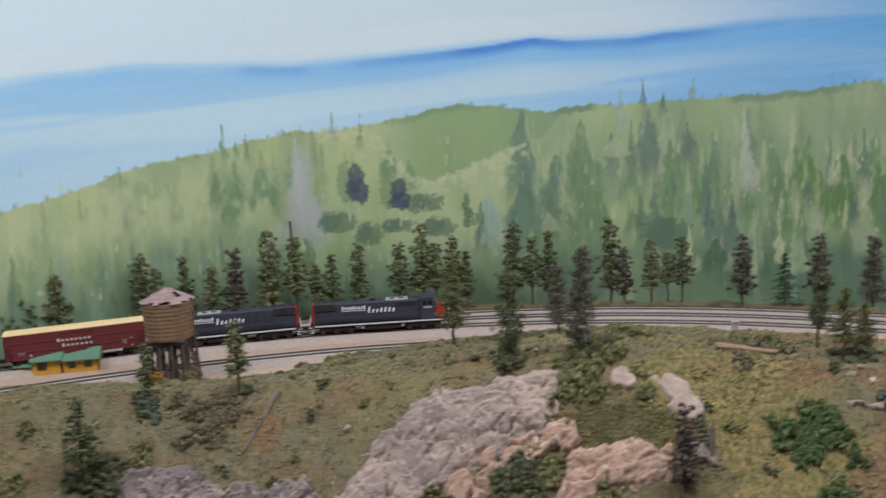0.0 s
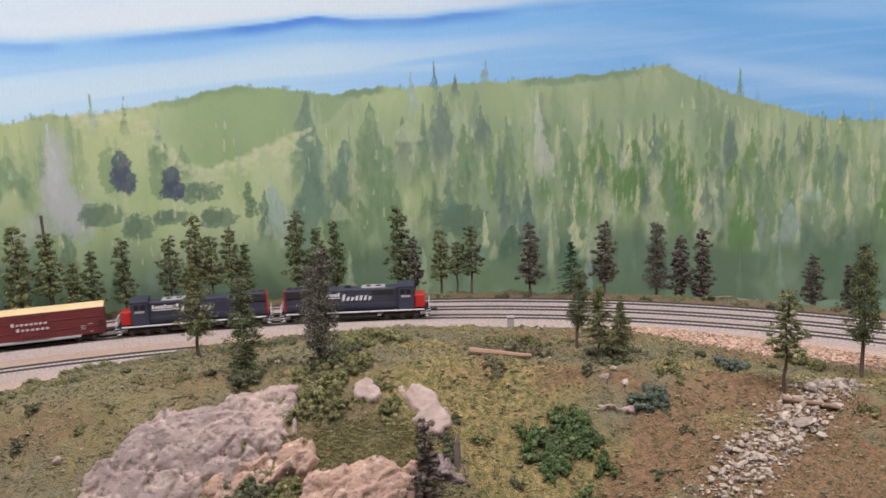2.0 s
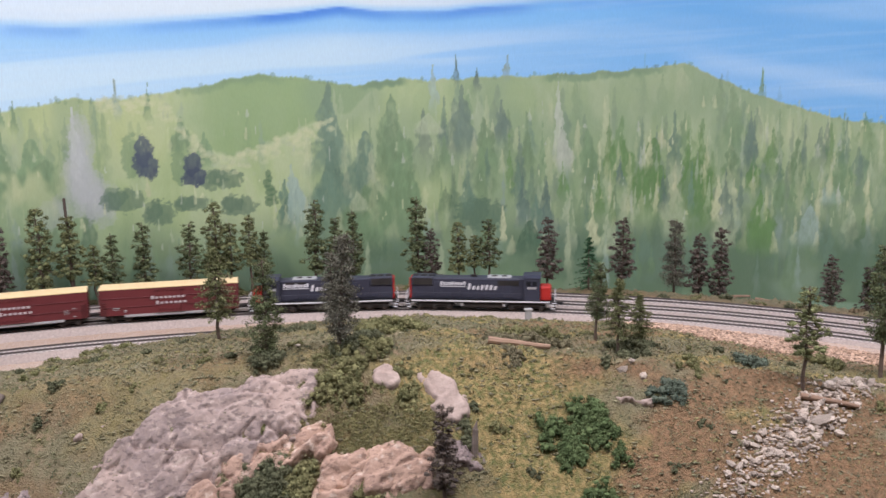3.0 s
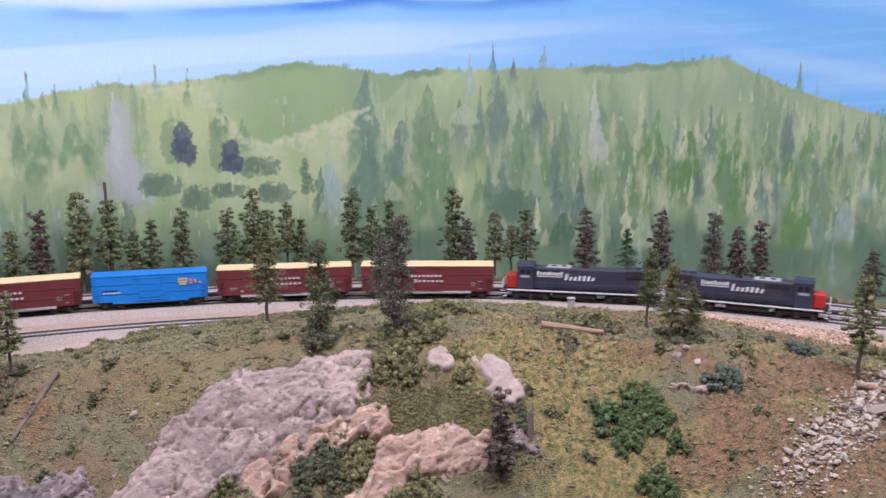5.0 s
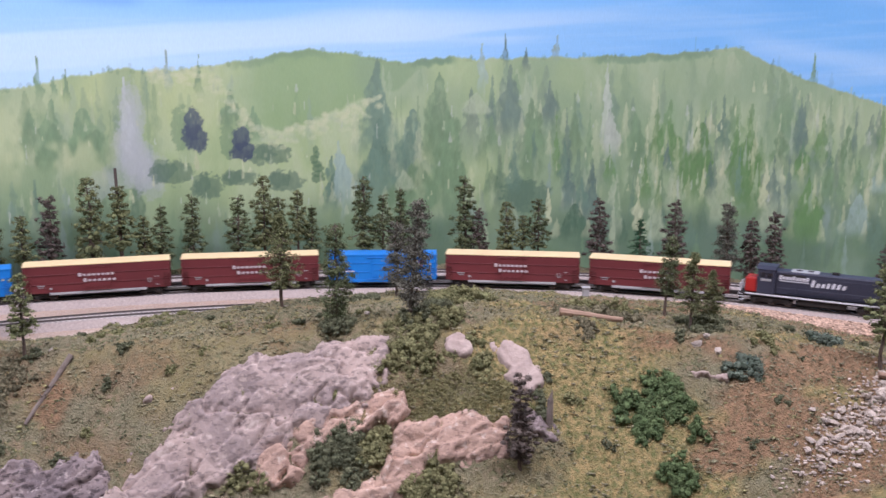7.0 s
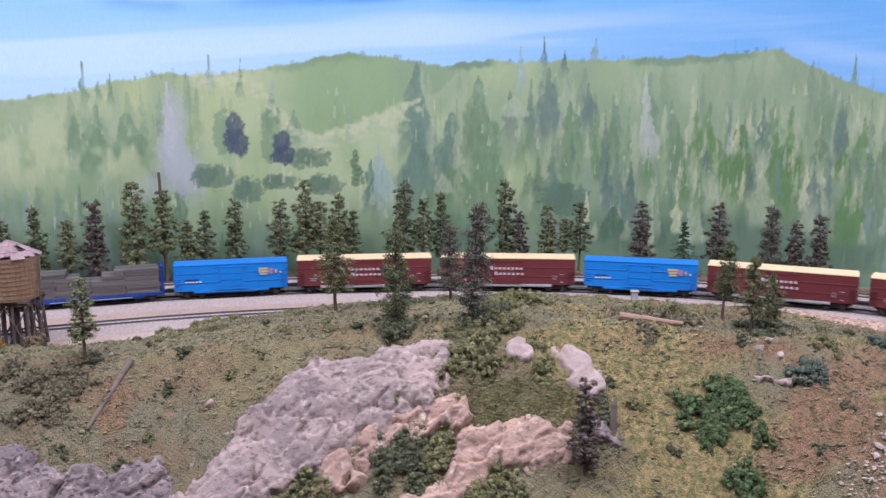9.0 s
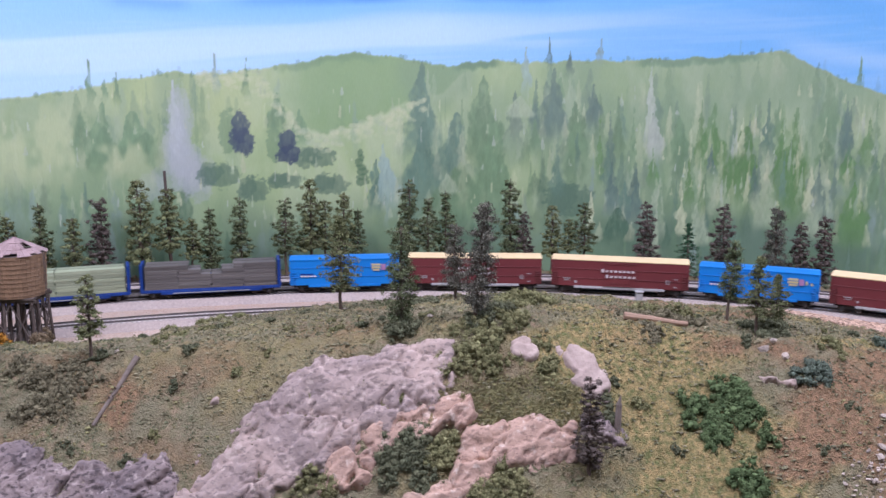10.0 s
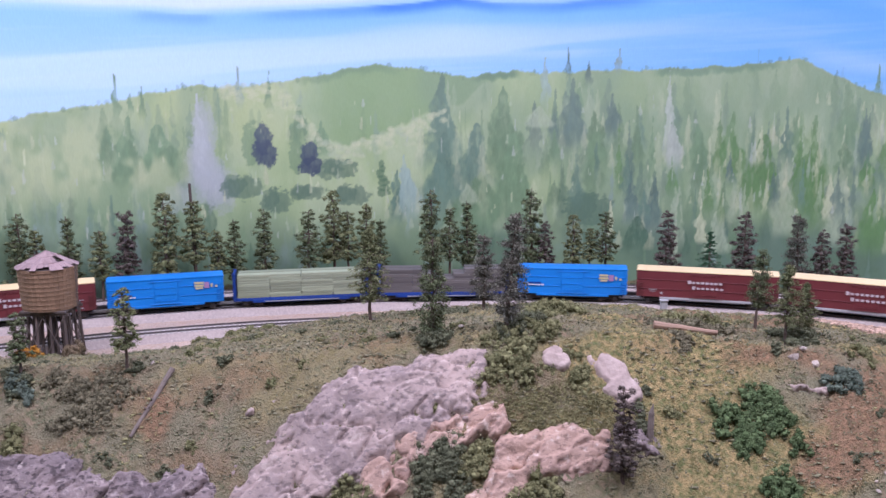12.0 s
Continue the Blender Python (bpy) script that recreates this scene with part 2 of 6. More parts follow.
M_LUMBER_OLD = surface("weathered_lumber", (0.135, 0.122, 0.112), (0.095, 0.085, 0.078), 0.8, fine=200, coarse=30, piece=0.25, stretch=(0.15, 1, 1))
M_TANK = surface("tan_tank_staves", (0.295, 0.185, 0.110), (0.215, 0.135, 0.082), 0.8, fine=300, coarse=40, piece=0.14, stretch=(1, 1, 0.2))
M_SHINGLE = surface("faded_red_shingle", (0.36, 0.26, 0.25), (0.25, 0.17, 0.165), 0.9, fine=300, coarse=60, piece=0.15)
M_TIMBER = surface("grey_brown_timber", (0.13, 0.10, 0.085), (0.075, 0.058, 0.05), 0.9, fine=300, coarse=60, stretch=(1, 1, 0.2))
M_STATION = surface("ochre_station_wall", (0.62, 0.35, 0.045), (0.52, 0.29, 0.04), 0.7, fine=300, coarse=40)
M_GREENROOF = surface("green_station_roof", (0.125, 0.245, 0.160), (0.09, 0.19, 0.12), 0.7, fine=300, coarse=40)
M_BROWN = surface("brown_trim", (0.12, 0.06, 0.03), (0.08, 0.04, 0.02), 0.7)
M_BOX = surface("grey_relay_box", (0.40, 0.38, 0.37), (0.28, 0.27, 0.26), 0.6)
M_WALL = surface("room_wall", (0.62, 0.62, 0.61), (0.56, 0.56, 0.55), 0.8, fine=60, coarse=3)
M_FLOOR = surface("room_floor", (0.30, 0.27, 0.24), (0.24, 0.21, 0.19), 0.7, fine=60, coarse=4)
M_CEIL = surface("room_ceiling", (0.78, 0.78, 0.77), (0.72, 0.72, 0.71), 0.9, fine=60, coarse=5)



# ---- mesh helpers ----
def part(name, bm, material, parent=None, label="", smooth=False):
    """Links a bmesh as one mesh object, under parent if one is given."""
    me = bpy.data.meshes.new(name)
    bm.to_mesh(me)
    bm.free()
    for m in (material if isinstance(material, list) else [material]):
        me.materials.append(m)
    if smooth:
        me.shade_smooth()
    ob = new(name, me)
    ob.parent = parent
    return tagged(ob, label) if label else ob


def joined(name, verts, faces, material, parent=None, smooth=False):
    me = bpy.data.meshes.new(name)
    me.from_pydata(verts, [], faces)
    me.materials.append(material)
    if smooth:
        me.shade_smooth()
    ob = new(name, me)
    ob.parent = parent
    return ob


def thing(name, m, label, category, group=""):
    ob = new(name)
    ob.empty_display_size = 0.01
    ob.matrix_basis = m
    return tagged(ob, label, category, group)


def bx(bm, x, y, z, sx, sy, sz, bevel=0.0, turn=None):
    """A box centred at (x, y, z)."""
    m = Matrix.Translation((x, y, z)) @ (turn or Matrix()) @ Matrix.Diagonal((sx, sy, sz, 1))
    made = bmesh.ops.create_cube(bm, size=1, matrix=m)["verts"]
    if bevel:
        edges = list({e for v in made for e in v.link_edges})
        bmesh.ops.bevel(bm, geom=edges, offset=bevel, segments=1, affect="EDGES")
    return bm


def rod(bm, a, b, r0, r1=None, sides=6):
    a, b = Vector(a), Vector(b)
    m = Matrix.Translation((a + b) / 2) @ (b - a).to_track_quat("Z", "Y").to_matrix().to_4x4()
    bmesh.ops.create_cone(bm, cap_ends=True, segments=sides, radius1=r0, radius2=r0 if r1 is None else r1, depth=(b - a).length, matrix=m)
    return bm


def box_mesh(*args, **kw):
    return bx(bmesh.new(), *args, **kw)


def ribbon(line, ss, profile, z0):
    """Sweeps a closed profile of (offset, height) along a line."""
    verts, faces, n = [], [], len(profile)
    for s in ss:
        x, y, a = line(s)
        for o, h in profile:
            verts.append((x - math.sin(a) * o, y + math.cos(a) * o, z0 + h))
    for k in range(len(ss) - 1):
        for i in range(n):
            j = (i + 1) % n
            faces.append((k * n + i, (k + 1) * n + i, (k + 1) * n + j, k * n + j))
    faces += [tuple(range(n))[::-1], tuple(range((len(ss) - 1) * n, len(ss) * n))]
    return verts, faces


# ---- the room ----
def slab(name, x, y, z, sx, sy, sz, material, label):
    return tagged(part(name, box_mesh(x, y, z, sx, sy, sz), material), label, name.split("_")[0], kind="structure")


slab("floor", 0, 0, -0.05, 6.4, 6.4, 0.1, M_FLOOR, "plain brown floor of the layout room")
slab("ceiling", 0, 0, 2.65, 6.4, 6.4, 0.1, M_CEIL, "plain white ceiling of the layout room")
slab("wall_north", 0, 3.15, 1.3, 6.4, 0.1, 2.6, M_WALL, "plain pale wall behind the painted backdrop")
slab("wall_south", 0, -3.15, 1.3, 6.4, 0.1, 2.6, M_WALL, "plain pale wall behind the aisle")
slab("wall_east", 3.15, 0, 1.3, 0.1, 6.2, 2.6, M_WALL, "plain pale side wall of the room")
slab("wall_west", -3.15, 0, 1.3, 0.1, 6.2, 2.6, M_WALL, "plain pale side wall of the room")


def ceiling_lamp(x, y):
    lamp = thing("ceiling_light", pose(x, y, 2.58), "white ceiling light with a long glowing tube panel", "ceiling light", "ceiling lights")
    part("housing", box_mesh(0, 0, 0, 1.24, 0.34, 0.04, bevel=0.006), M_CEIL, lamp)
    data = bpy.data.lights.new("tube_light", "AREA")
    data.shape, data.size, data.size_y, data.energy = "RECTANGLE", 1.15, 0.28, LAMP_WATTS
    data.color = (1.0, 0.985, 0.97)
    new("tube_light", data).matrix_basis = pose(x, y, 2.55)


for lx, ly in LAMPS:
    ceiling_lamp(lx, ly)


# ---- ground ----
def spread(lo, a, b, hi, fine, coarse):
    return np.concatenate((np.arange(lo, a, coarse), np.arange(a, b, fine), np.arange(b, hi, coarse)))


def build_ground():
    xs = spread(-2.3, -0.72, 0.95, 1.9, 0.0031, 0.04)
    ys = np.concatenate((np.arange(-0.2, 0.8, 0.04), np.arange(0.8, 1.34, 0.0029), np.arange(1.34, 1.82, 0.009)))
    keep, verts, cover = {}, [], []
    for i, x in enumerate(xs):
        for j, y in enumerate(ys):
            if (math.hypot(x - WX, y - WY) > WR + 0.03 and abs(track_offset(x, y)) > 0.2) or smooth_ground(x, y) < 1.005:
                continue
            keep[i, j] = len(verts)
            verts.append((x, y, ground_at(x, y)))
            t = turf_amount(x, y)
            big = noise.fractal((x * 7, y * 15, 9.2), 0.9, 2.0, 4)
            dry = sstep(-0.12, 0.32, big + 0.45 * bell(x, 0.28, 0.13) * sstep(1.05, 0.9, y) - 0.25 * bell(x, 0.10, 0.07) * sstep(0.95, 0.9, y))
            earth = sstep(0.0, 0.4, noise.fractal((x * 8 + 5, y * 19, 2.2), 0.9, 2.0, 4) - 0.12 + 0.55 * sstep(0.34, 0.5, x) * sstep(1.05, 0.92, y) + 0.75 * bell(x, -0.238, 0.016) * bell(y, 0.912, 0.014)
                          + 0.5 * sstep(0.45, 0.6, x) * sstep(0.98, 1.05, y))
            dry *= 0.4 + 0.6 * sstep(0.0, 0.2, x)
            earth *= 0.5 + 0.5 * max(sstep(0.1, 0.35, x), bell(x, -0.238, 0.02))
            if t < 0.5 and track_offset(x, y) < 0:
                earth = max(earth * t, sstep(0.36, 0.5, x + 0.05 * big) * sstep(-0.03, -0.06, track_offset(x, y)))
            if track_offset(x, y) > 0:
                dry, earth = 0.5 * dry, 0.6 * sstep(0.19, 0.15, track_offset(x, y))
            cover.append((t, dry, earth, 1))
    faces = [(keep[i, j], keep[i + 1, j], keep[i + 1, j + 1], keep[i, j + 1]) for i, j in keep if (i + 1, j) in keep and (i, j + 1) in keep and (i + 1, j + 1) in keep]
    ground = joined("ground", verts, faces, M_GROUND, smooth=True)
    layer = ground.data.color_attributes.new("cover", "FLOAT_COLOR", "POINT")
    layer.data.foreach_set("color", np.array(cover, dtype=np.float32).ravel())
    tagged(ground, "sculpted model landscape of turf, dry grass and pale dirt", "ground", kind="structure")


build_ground()


# ---- the painted backdrop ----
RIDGE = [(-2.3, 1.42), (-1.48, 1.445), (-1.39, 1.461), (-1.29, 1.491), (-1.15, 1.512), (-1.04, 1.533), (-0.95, 1.532), (-0.82, 1.548), (-0.73, 1.564), (-0.65, 1.558), (-0.56, 1.543),
         (-0.485, 1.553), (-0.413, 1.550), (-0.20, 1.555), (-0.077, 1.559), (0.017, 1.567), (0.048, 1.573), (0.075, 1.563), (0.123, 1.539), (0.187, 1.511), (0.27, 1.487), (0.352, 1.463), (0.44, 1.455), (0.60, 1.45), (1.8, 1.45)]
MID_LOW = [(-0.883, 1.535), (-0.854, 1.487), (-0.810, 1.440), (-0.773, 1.435), (-0.724, 1.450), (-0.670, 1.467), (-0.605, 1.489), (-0.555, 1.515), (-0.519, 1.542)]
BLUE = [(-1.9, 1.60), (-1.46, 1.627), (-1.30, 1.645), (-1.03, 1.641), (-0.83, 1.652), (-0.68, 1.666), (-0.58, 1.675), (-0.51, 1.670), (-0.39, 1.670), (-0.20, 1.683), (-0.05, 1.684)]


MARKS_A = [("green", -1.142, 1.443, 1.552, 0.012), ("green", -1.121, 1.483, 1.532, 0.007), ("green", -1.104, 1.478, 1.535, 0.007), ("smoke", -0.953, 1.490, 1.564, 0.008), ("green", -0.905, 1.480, 1.559, 0.008),
           ("green", -1.077, 1.367, 1.477, 0.054), ("green", -1.135, 1.372, 1.491, 0.039), ("green", -1.162, 1.403, 1.504, 0.020), ("green", -0.858, 1.429, 1.501, 0.031), ("green", -0.818, 1.405, 1.475, 0.022),
           ("blob", -0.793, 1.377, 1.410, 0.069), ("blob", -0.957, 1.352, 1.391, 0.064), ("blob", -0.846, 1.344, 1.369, 0.060), ("blob", -0.771, 1.331, 1.365, 0.060), ("blob", -0.901, 1.325, 1.366, 0.047),
           ("clump", -0.716, 1.343, 1.400, 0.027), ("teal", -0.692, 1.283, 1.389, 0.026), ("palet", -0.670, 1.291, 1.414, 0.030)]
MARKS_B = [("teal", -0.613, 1.362, 1.552, 0.052), ("teal", -0.606, 1.282, 1.449, 0.065), ("teal", -0.549, 1.329, 1.464, 0.049), ("green", -0.545, 1.247, 1.378, 0.083), ("green", -0.502, 1.337, 1.529, 0.053),
           ("green", -0.484, 1.264, 1.446, 0.073), ("pale", -0.557, 1.319, 1.359, 0.027), ("palet", -0.416, 1.474, 1.584, 0.013), ("dark", -0.375, 1.528, 1.596, 0.009), ("dark", -0.363, 1.395, 1.541, 0.033),
           ("dark", -0.337, 1.518, 1.570, 0.011), ("smoke", -0.279, 1.540, 1.592, 0.010), ("dark", -0.399, 1.422, 1.486, 0.013), ("dark", -0.293, 1.424, 1.515, 0.023), ("birch", -0.181, 1.357, 1.557, 0.013),
           ("birch", -0.172, 1.362, 1.466, 0.026), ("green", -0.124, 1.351, 1.455, 0.036), ("bright", -0.067, 1.329, 1.478, 0.034), ("green", -0.317, 1.361, 1.483, 0.042), ("pale", -0.427, 1.450, 1.492, 0.040)]
MARKS_C = [("bright", -0.004, 1.264, 1.436, 0.070), ("bright", 0.089, 1.225, 1.469, 0.046), ("green", 0.121, 1.469, 1.543, 0.015), ("green", 0.148, 1.394, 1.532, 0.035), ("pale", 0.040, 1.236, 1.402, 0.049),
           ("pale", 0.147, 1.214, 1.380, 0.046), ("bright", 0.206, 1.192, 1.334, 0.046), ("green", 0.240, 1.257, 1.394, 0.019), ("green", 0.294, 1.301, 1.367, 0.014), ("palet", 0.293, 1.214, 1.306, 0.033),
           ("palet", 0.333, 1.299, 1.358, 0.024), ("green", 0.354, 1.301, 1.419, 0.032), ("dark", -0.250, 1.259, 1.378, 0.019), ("dark", -0.207, 1.236, 1.371, 0.030), ("blob", -0.330, 1.272, 1.334, 0.086),
           ("deep", -0.243, 1.211, 1.288, 0.050), ("pale", -0.086, 1.206, 1.297, 0.037), ("cream", 0.125, 1.268, 1.364, 0.019), ("cream", -0.114, 1.228, 1.303, 0.026), ("cream", -0.288, 1.245, 1.318, 0.011),
           ("green", 0.200, 1.489, 1.561, 0.010), ("green", 0.271, 1.322, 1.432, 0.022), ("bright", 0.185, 1.322, 1.406, 0.021)]


def lattice(seed, x, y):
    """Smooth value noise from 0 to 1 on arrays."""
    table = np.random.RandomState(seed).rand(64, 64)
    xi, yi = np.floor(x).astype(int), np.floor(y).astype(int)
    fx, fy = x - xi, y - yi
    fx, fy = fx * fx * (3 - 2 * fx), fy * fy * (3 - 2 * fy)
    a, b = table[xi % 64, yi % 64], table[(xi + 1) % 64, yi % 64]
    c, d = table[xi % 64, (yi + 1) % 64], table[(xi + 1) % 64, (yi + 1) % 64]
    return (a * (1 - fx) + b * fx) * (1 - fy) + (c * (1 - fx) + d * fx) * fy


def cloudy(seed, x, y):
    return 0.5 * lattice(seed, x, y) + 0.3 * lattice(seed + 1, 2.1 * x, 2.1 * y) + 0.2 * lattice(seed + 2, 4.3 * x, 4.3 * y)


def soft(a, b, v):
    u = np.clip((v - a) / (b - a), 0, 1)
    return u * u * (3 - 2 * u)


def follow(line, u):
    return np.interp(u, [p[0] for p in line], [p[1] for p in line])


PIGMENT = {"navy": (0.060, 0.080, 0.125), "blob": (0.110, 0.185, 0.125), "grey": (0.44, 0.47, 0.46), "birch": (0.48, 0.53, 0.43), "teal": (0.150, 0.245, 0.175),
           "green": (0.178, 0.282, 0.150), "dark": (0.135, 0.205, 0.165), "pale": (0.43, 0.505, 0.33), "bright": (0.140, 0.262, 0.098), "cream": (0.58, 0.61, 0.38),
           "smoke": (0.27, 0.36, 0.31), "palet": (0.33, 0.44, 0.37), "clump": (0.115, 0.20, 0.110), "deep": (0.085, 0.155, 0.098)}


class Canvas:
    """The backdrop's paint, on a grid of u (along the wall) and z."""

    def __init__(self, us, zs):
        self.us, self.zs = us, zs
        self.u, self.z = np.meshgrid(us, zs, indexing="ij")
        self.colour = np.zeros((*self.u.shape, 3))

    def wash(self, mask, colour):
        self.colour += mask[..., None] * (np.array(colour) - self.colour)

    def window(self, u0, u1, z0, z1):
        i0, i1 = np.searchsorted(self.us, (u0, u1))
        j0, j1 = np.searchsorted(self.zs, (z0, z1))
        return slice(i0, i1), slice(j0, j1)

    def touch(self, win, mask, colour):
        self.colour[win] += mask[..., None] * (np.array(colour) - self.colour[win])

    def tree(self, rng, kind, u, z0, z1, w, strength=0.9, fade=0.25, spire=0.0):
        """An upright brush mark: fine tip, blotchy sides, thin paint at the foot."""
        win = self.window(u - w, u + w, z0, z1)
        uu, zz = self.u[win], self.z[win]
        if uu.size == 0:
            return
        f = (zz - z0) / (z1 - z0)
        seed = rng.randrange(9999)
        lean = rng.uniform(-0.15, 0.15) * w
        side = np.sign(uu - u) * 5
        body = (1 - spire) * np.clip((1 - f) ** 0.8 + 0.05, 0, 1) + spire * (0.14 + 0.86 * soft(0.88, 0.42, f)) * soft(1.02, 0.92, f)
        half = 0.5 * w * body * (0.5 + 0.85 * lattice(seed, zz * min(90.0, 2.6 / w), side)) * (0.55 + 0.45 * soft(-0.05, 0.3, f))
        d = np.abs(uu - u - lean * f) / (half + 1e-5)
        d += (0.0045 / (half + 0.003)) * (cloudy(seed + 5, uu * 150, zz * 85) - 0.5) * 3.0
        streak = 0.62 + 0.38 * soft(0.25, 0.6, cloudy(seed + 1, uu * 190, zz * 75))
        blur = 0.14 + 0.6 * max(0.0, 0.85 - strength)
        mask = soft(1.0 + blur, 1.0 - blur, d) * streak * strength * soft(0, fade, f)
        tone = 0.80 + 0.4 * cloudy(seed + 2, uu * 170, zz * 60)
        self.touch(win, mask, np.array(PIGMENT[kind]) * rng.uniform(0.9, 1.1))
        self.colour[win] *= (1 + (tone - 1) * mask)[..., None]

    def shrub(self, rng, kind, u, z0, z1, w, strength=0.92):
        win = self.window(u - w, u + w, z0 - 0.01, z1 + 0.01)
        uu, zz = self.u[win], self.z[win]
        seed = rng.randrange(9999)
        d = np.sqrt(((uu - u) / (0.5 * w)) ** 2 + ((zz - 0.5 * (z0 + z1)) / (0.5 * (z1 - z0))) ** 2)
        d += 0.9 * (cloudy(seed, uu * 110, zz * 130) - 0.5)
        mask = soft(1.06, 0.86, d) * strength * (0.8 + 0.2 * lattice(seed + 1, uu * 300, zz * 120))
        self.touch(win, mask, PIGMENT[kind])


def paint_canvas(us, zs):
    rng = random.Random(11)
    c = Canvas(us, zs)
    u, z = c.u, c.z
    ridge = follow(RIDGE, us)[:, None] + 0 * z
    # sky
    c.wash(np.ones_like(u), (0.41, 0.67, 0.93))
    band = cloudy(3, u * 1.6 + 9, (z - 0.06 * u) * 22)
    c.wash(soft(0.46, 0.66, band) * 0.75, (0.61, 0.80, 0.95))
    c.wash(soft(0.55, 0.40, band) * 0.4 * soft(-1.0, 0.2, u), (0.26, 0.57, 0.90))
    c.wash(soft(-0.65, 0.1, u) * (0.70 + 0.25 * soft(0.3, 0.7, cloudy(5, u * 1.6, (z + 0.1 * u) * 16))), (0.155, 0.435, 0.80))
    slant = 1.585 - 0.18 * (u - 0.05)
    c.wash(soft(0.0, 0.12, u) * soft(0.028, 0.0, np.abs(z - slant)) * 0.55, (0.44, 0.66, 0.90))
    c.wash(soft(-0.6, -1.1, u) * soft(0.10, 0.0, z - ridge) * 0.6, (0.60, 0.80, 0.95))
    line = follow(BLUE, us)[:, None] + 0 * z + 0.004 * (lattice(8, u * 12, 0 * u) - 0.5)
    c.wash(soft(0.0, 0.012, z - line) * soft(0.3, -0.5, u) * 0.75, (0.76, 0.86, 0.97))
    blue_end = soft(0.12, -0.2, u)
    c.wash(soft(0.075, 0.0, line - z) * soft(-0.001, 0.008, line - z) * (0.35 + 0.4 * soft(-1.2, -0.7, u)) * blue_end, (0.20, 0.52, 0.90))
    strong = soft(0.45, 0.7, cloudy(14, u * 5, z * 3)) * 0.35 + 0.85 * np.exp(-((u + 0.63) / 0.13) ** 2) + 0.45 * np.exp(-((u + 0.33) / 0.10) ** 2)
    c.wash(np.clip(strong, 0, 1) * soft(0.024, 0.006, line - z) * soft(-0.001, 0.003, line - z) * blue_end, (0.10, 0.29, 0.76))
    streak = cloudy(21, u * 3, (z - 0.05 * u) * 90)
    c.wash(soft(0.50, 0.75, streak) * 0.09, (0.72, 0.86, 0.97))
    # hills
    edge = ridge + 0.005 * (lattice(31, u * 70, 0 * u) - 0.5) + 0.003 * (lattice(33, u * 260, 0 * u) - 0.5)
    hill = soft(-0.002, 0.003, edge - z)
    base = np.array((0.42, 0.52, 0.265))
    c.wash(hill, base)
    c.wash(hill * soft(-0.75, -1.05, u) * soft(1.40, 1.47, z) * 0.6, (0.50, 0.57, 0.25))
    c.wash(hill * soft(-0.5, -0.2, u) * 0.7, (0.285, 0.385, 0.215))
    tex = cloudy(41, u * 30, z * 12)
    c.wash(hill * soft(0.45, 0.7, tex) * 0.4, (0.51, 0.58, 0.38))
    c.wash(hill * soft(0.5, 0.3, tex) * 0.3, (0.28, 0.40, 0.18))
    low_edge = follow(MID_LOW, us)[:, None] + 0.012 * (lattice(51, u * 60, z * 30) - 0.5)
    low_edge = low_edge + 0.022 * (cloudy(53, u * 34, z * 20) - 0.5)
    side = soft(-0.90, -0.77, u + 0.05 * (cloudy(57, u * 20, z * 30) - 0.5)) * soft(-0.49, -0.56, u)
    c.wash(hill * side * soft(-0.003, 0.004, z - low_edge) * 0.8, (0.245, 0.375, 0.165))
    c.wash(hill * side * soft(-0.003, 0.004, z - low_edge) * soft(0.45, 0.7, cloudy(44, u * 14, z * 40)) * 0.5, (0.29, 0.42, 0.19))
    c.wash(side * soft(0.035, 0.0, low_edge - z) * soft(0.0, 0.006, low_edge - z) * 0.6 * soft(0.3, 0.6, cloudy(59, u * 45, z * 45)), (0.55, 0.62, 0.37))
    fringe = np.maximum(soft(-0.56, -0.53, u) * soft(-0.46, -0.48, u), soft(-0.22, -0.19, u) * soft(0.03, 0.0, u))
    fringe = np.maximum(fringe, 0.45 * soft(-0.88, -0.82, u) * soft(-0.66, -0.72, u))
    dark_ridge = soft(0.016, 0.006, edge - z + 0.008 * (lattice(62, u * 130, z * 90) - 0.5)) * hill * fringe
    c.wash(dark_ridge * 0.8, (0.16, 0.27, 0.15))
    c.wash(hill * soft(-1.12, -1.02, u) * soft(-0.84, -0.92, u) * soft(1.40, 1.47, z) * (0.35 + 0.5 * cloudy(47, u * 22, z * 22)), (0.50, 0.565, 0.26))
    # broad thin washes of darker and paler green
    patch = cloudy(81, u * 7, z * 5)
    open_side = 1 - 0.85 * soft(-1.02, -0.94, u) * soft(-0.62, -0.70, u)
    c.wash(hill * open_side * soft(0.50, 0.68, patch) * 0.6, (0.24, 0.345, 0.20))
    c.wash(hill * open_side * soft(0.46, 0.30, patch) * 0.42, (0.48, 0.555, 0.33))
    c.wash(hill * soft(-0.95, -1.1, u) * soft(1.44, 1.32, z) * 0.5, (0.24, 0.345, 0.20))
    c.wash(hill * soft(-0.5, -0.3, u) * soft(1.45, 1.33, z) * 0.35, (0.23, 0.33, 0.20))
    # dabs of trees along the skyline
    for k in range(420):
        a = rng.uniform(us[0], us[-1])
        top = float(follow(RIDGE, a)) + rng.uniform(0.0, 0.007)
        if rng.random() < 0.5:
            c.shrub(rng, "dark" if -0.22 < a < 0.02 or -0.55 < a < -0.47 else "green", a, top - 0.008, top, rng.uniform(0.004, 0.009), rng.uniform(0.15, 0.6))
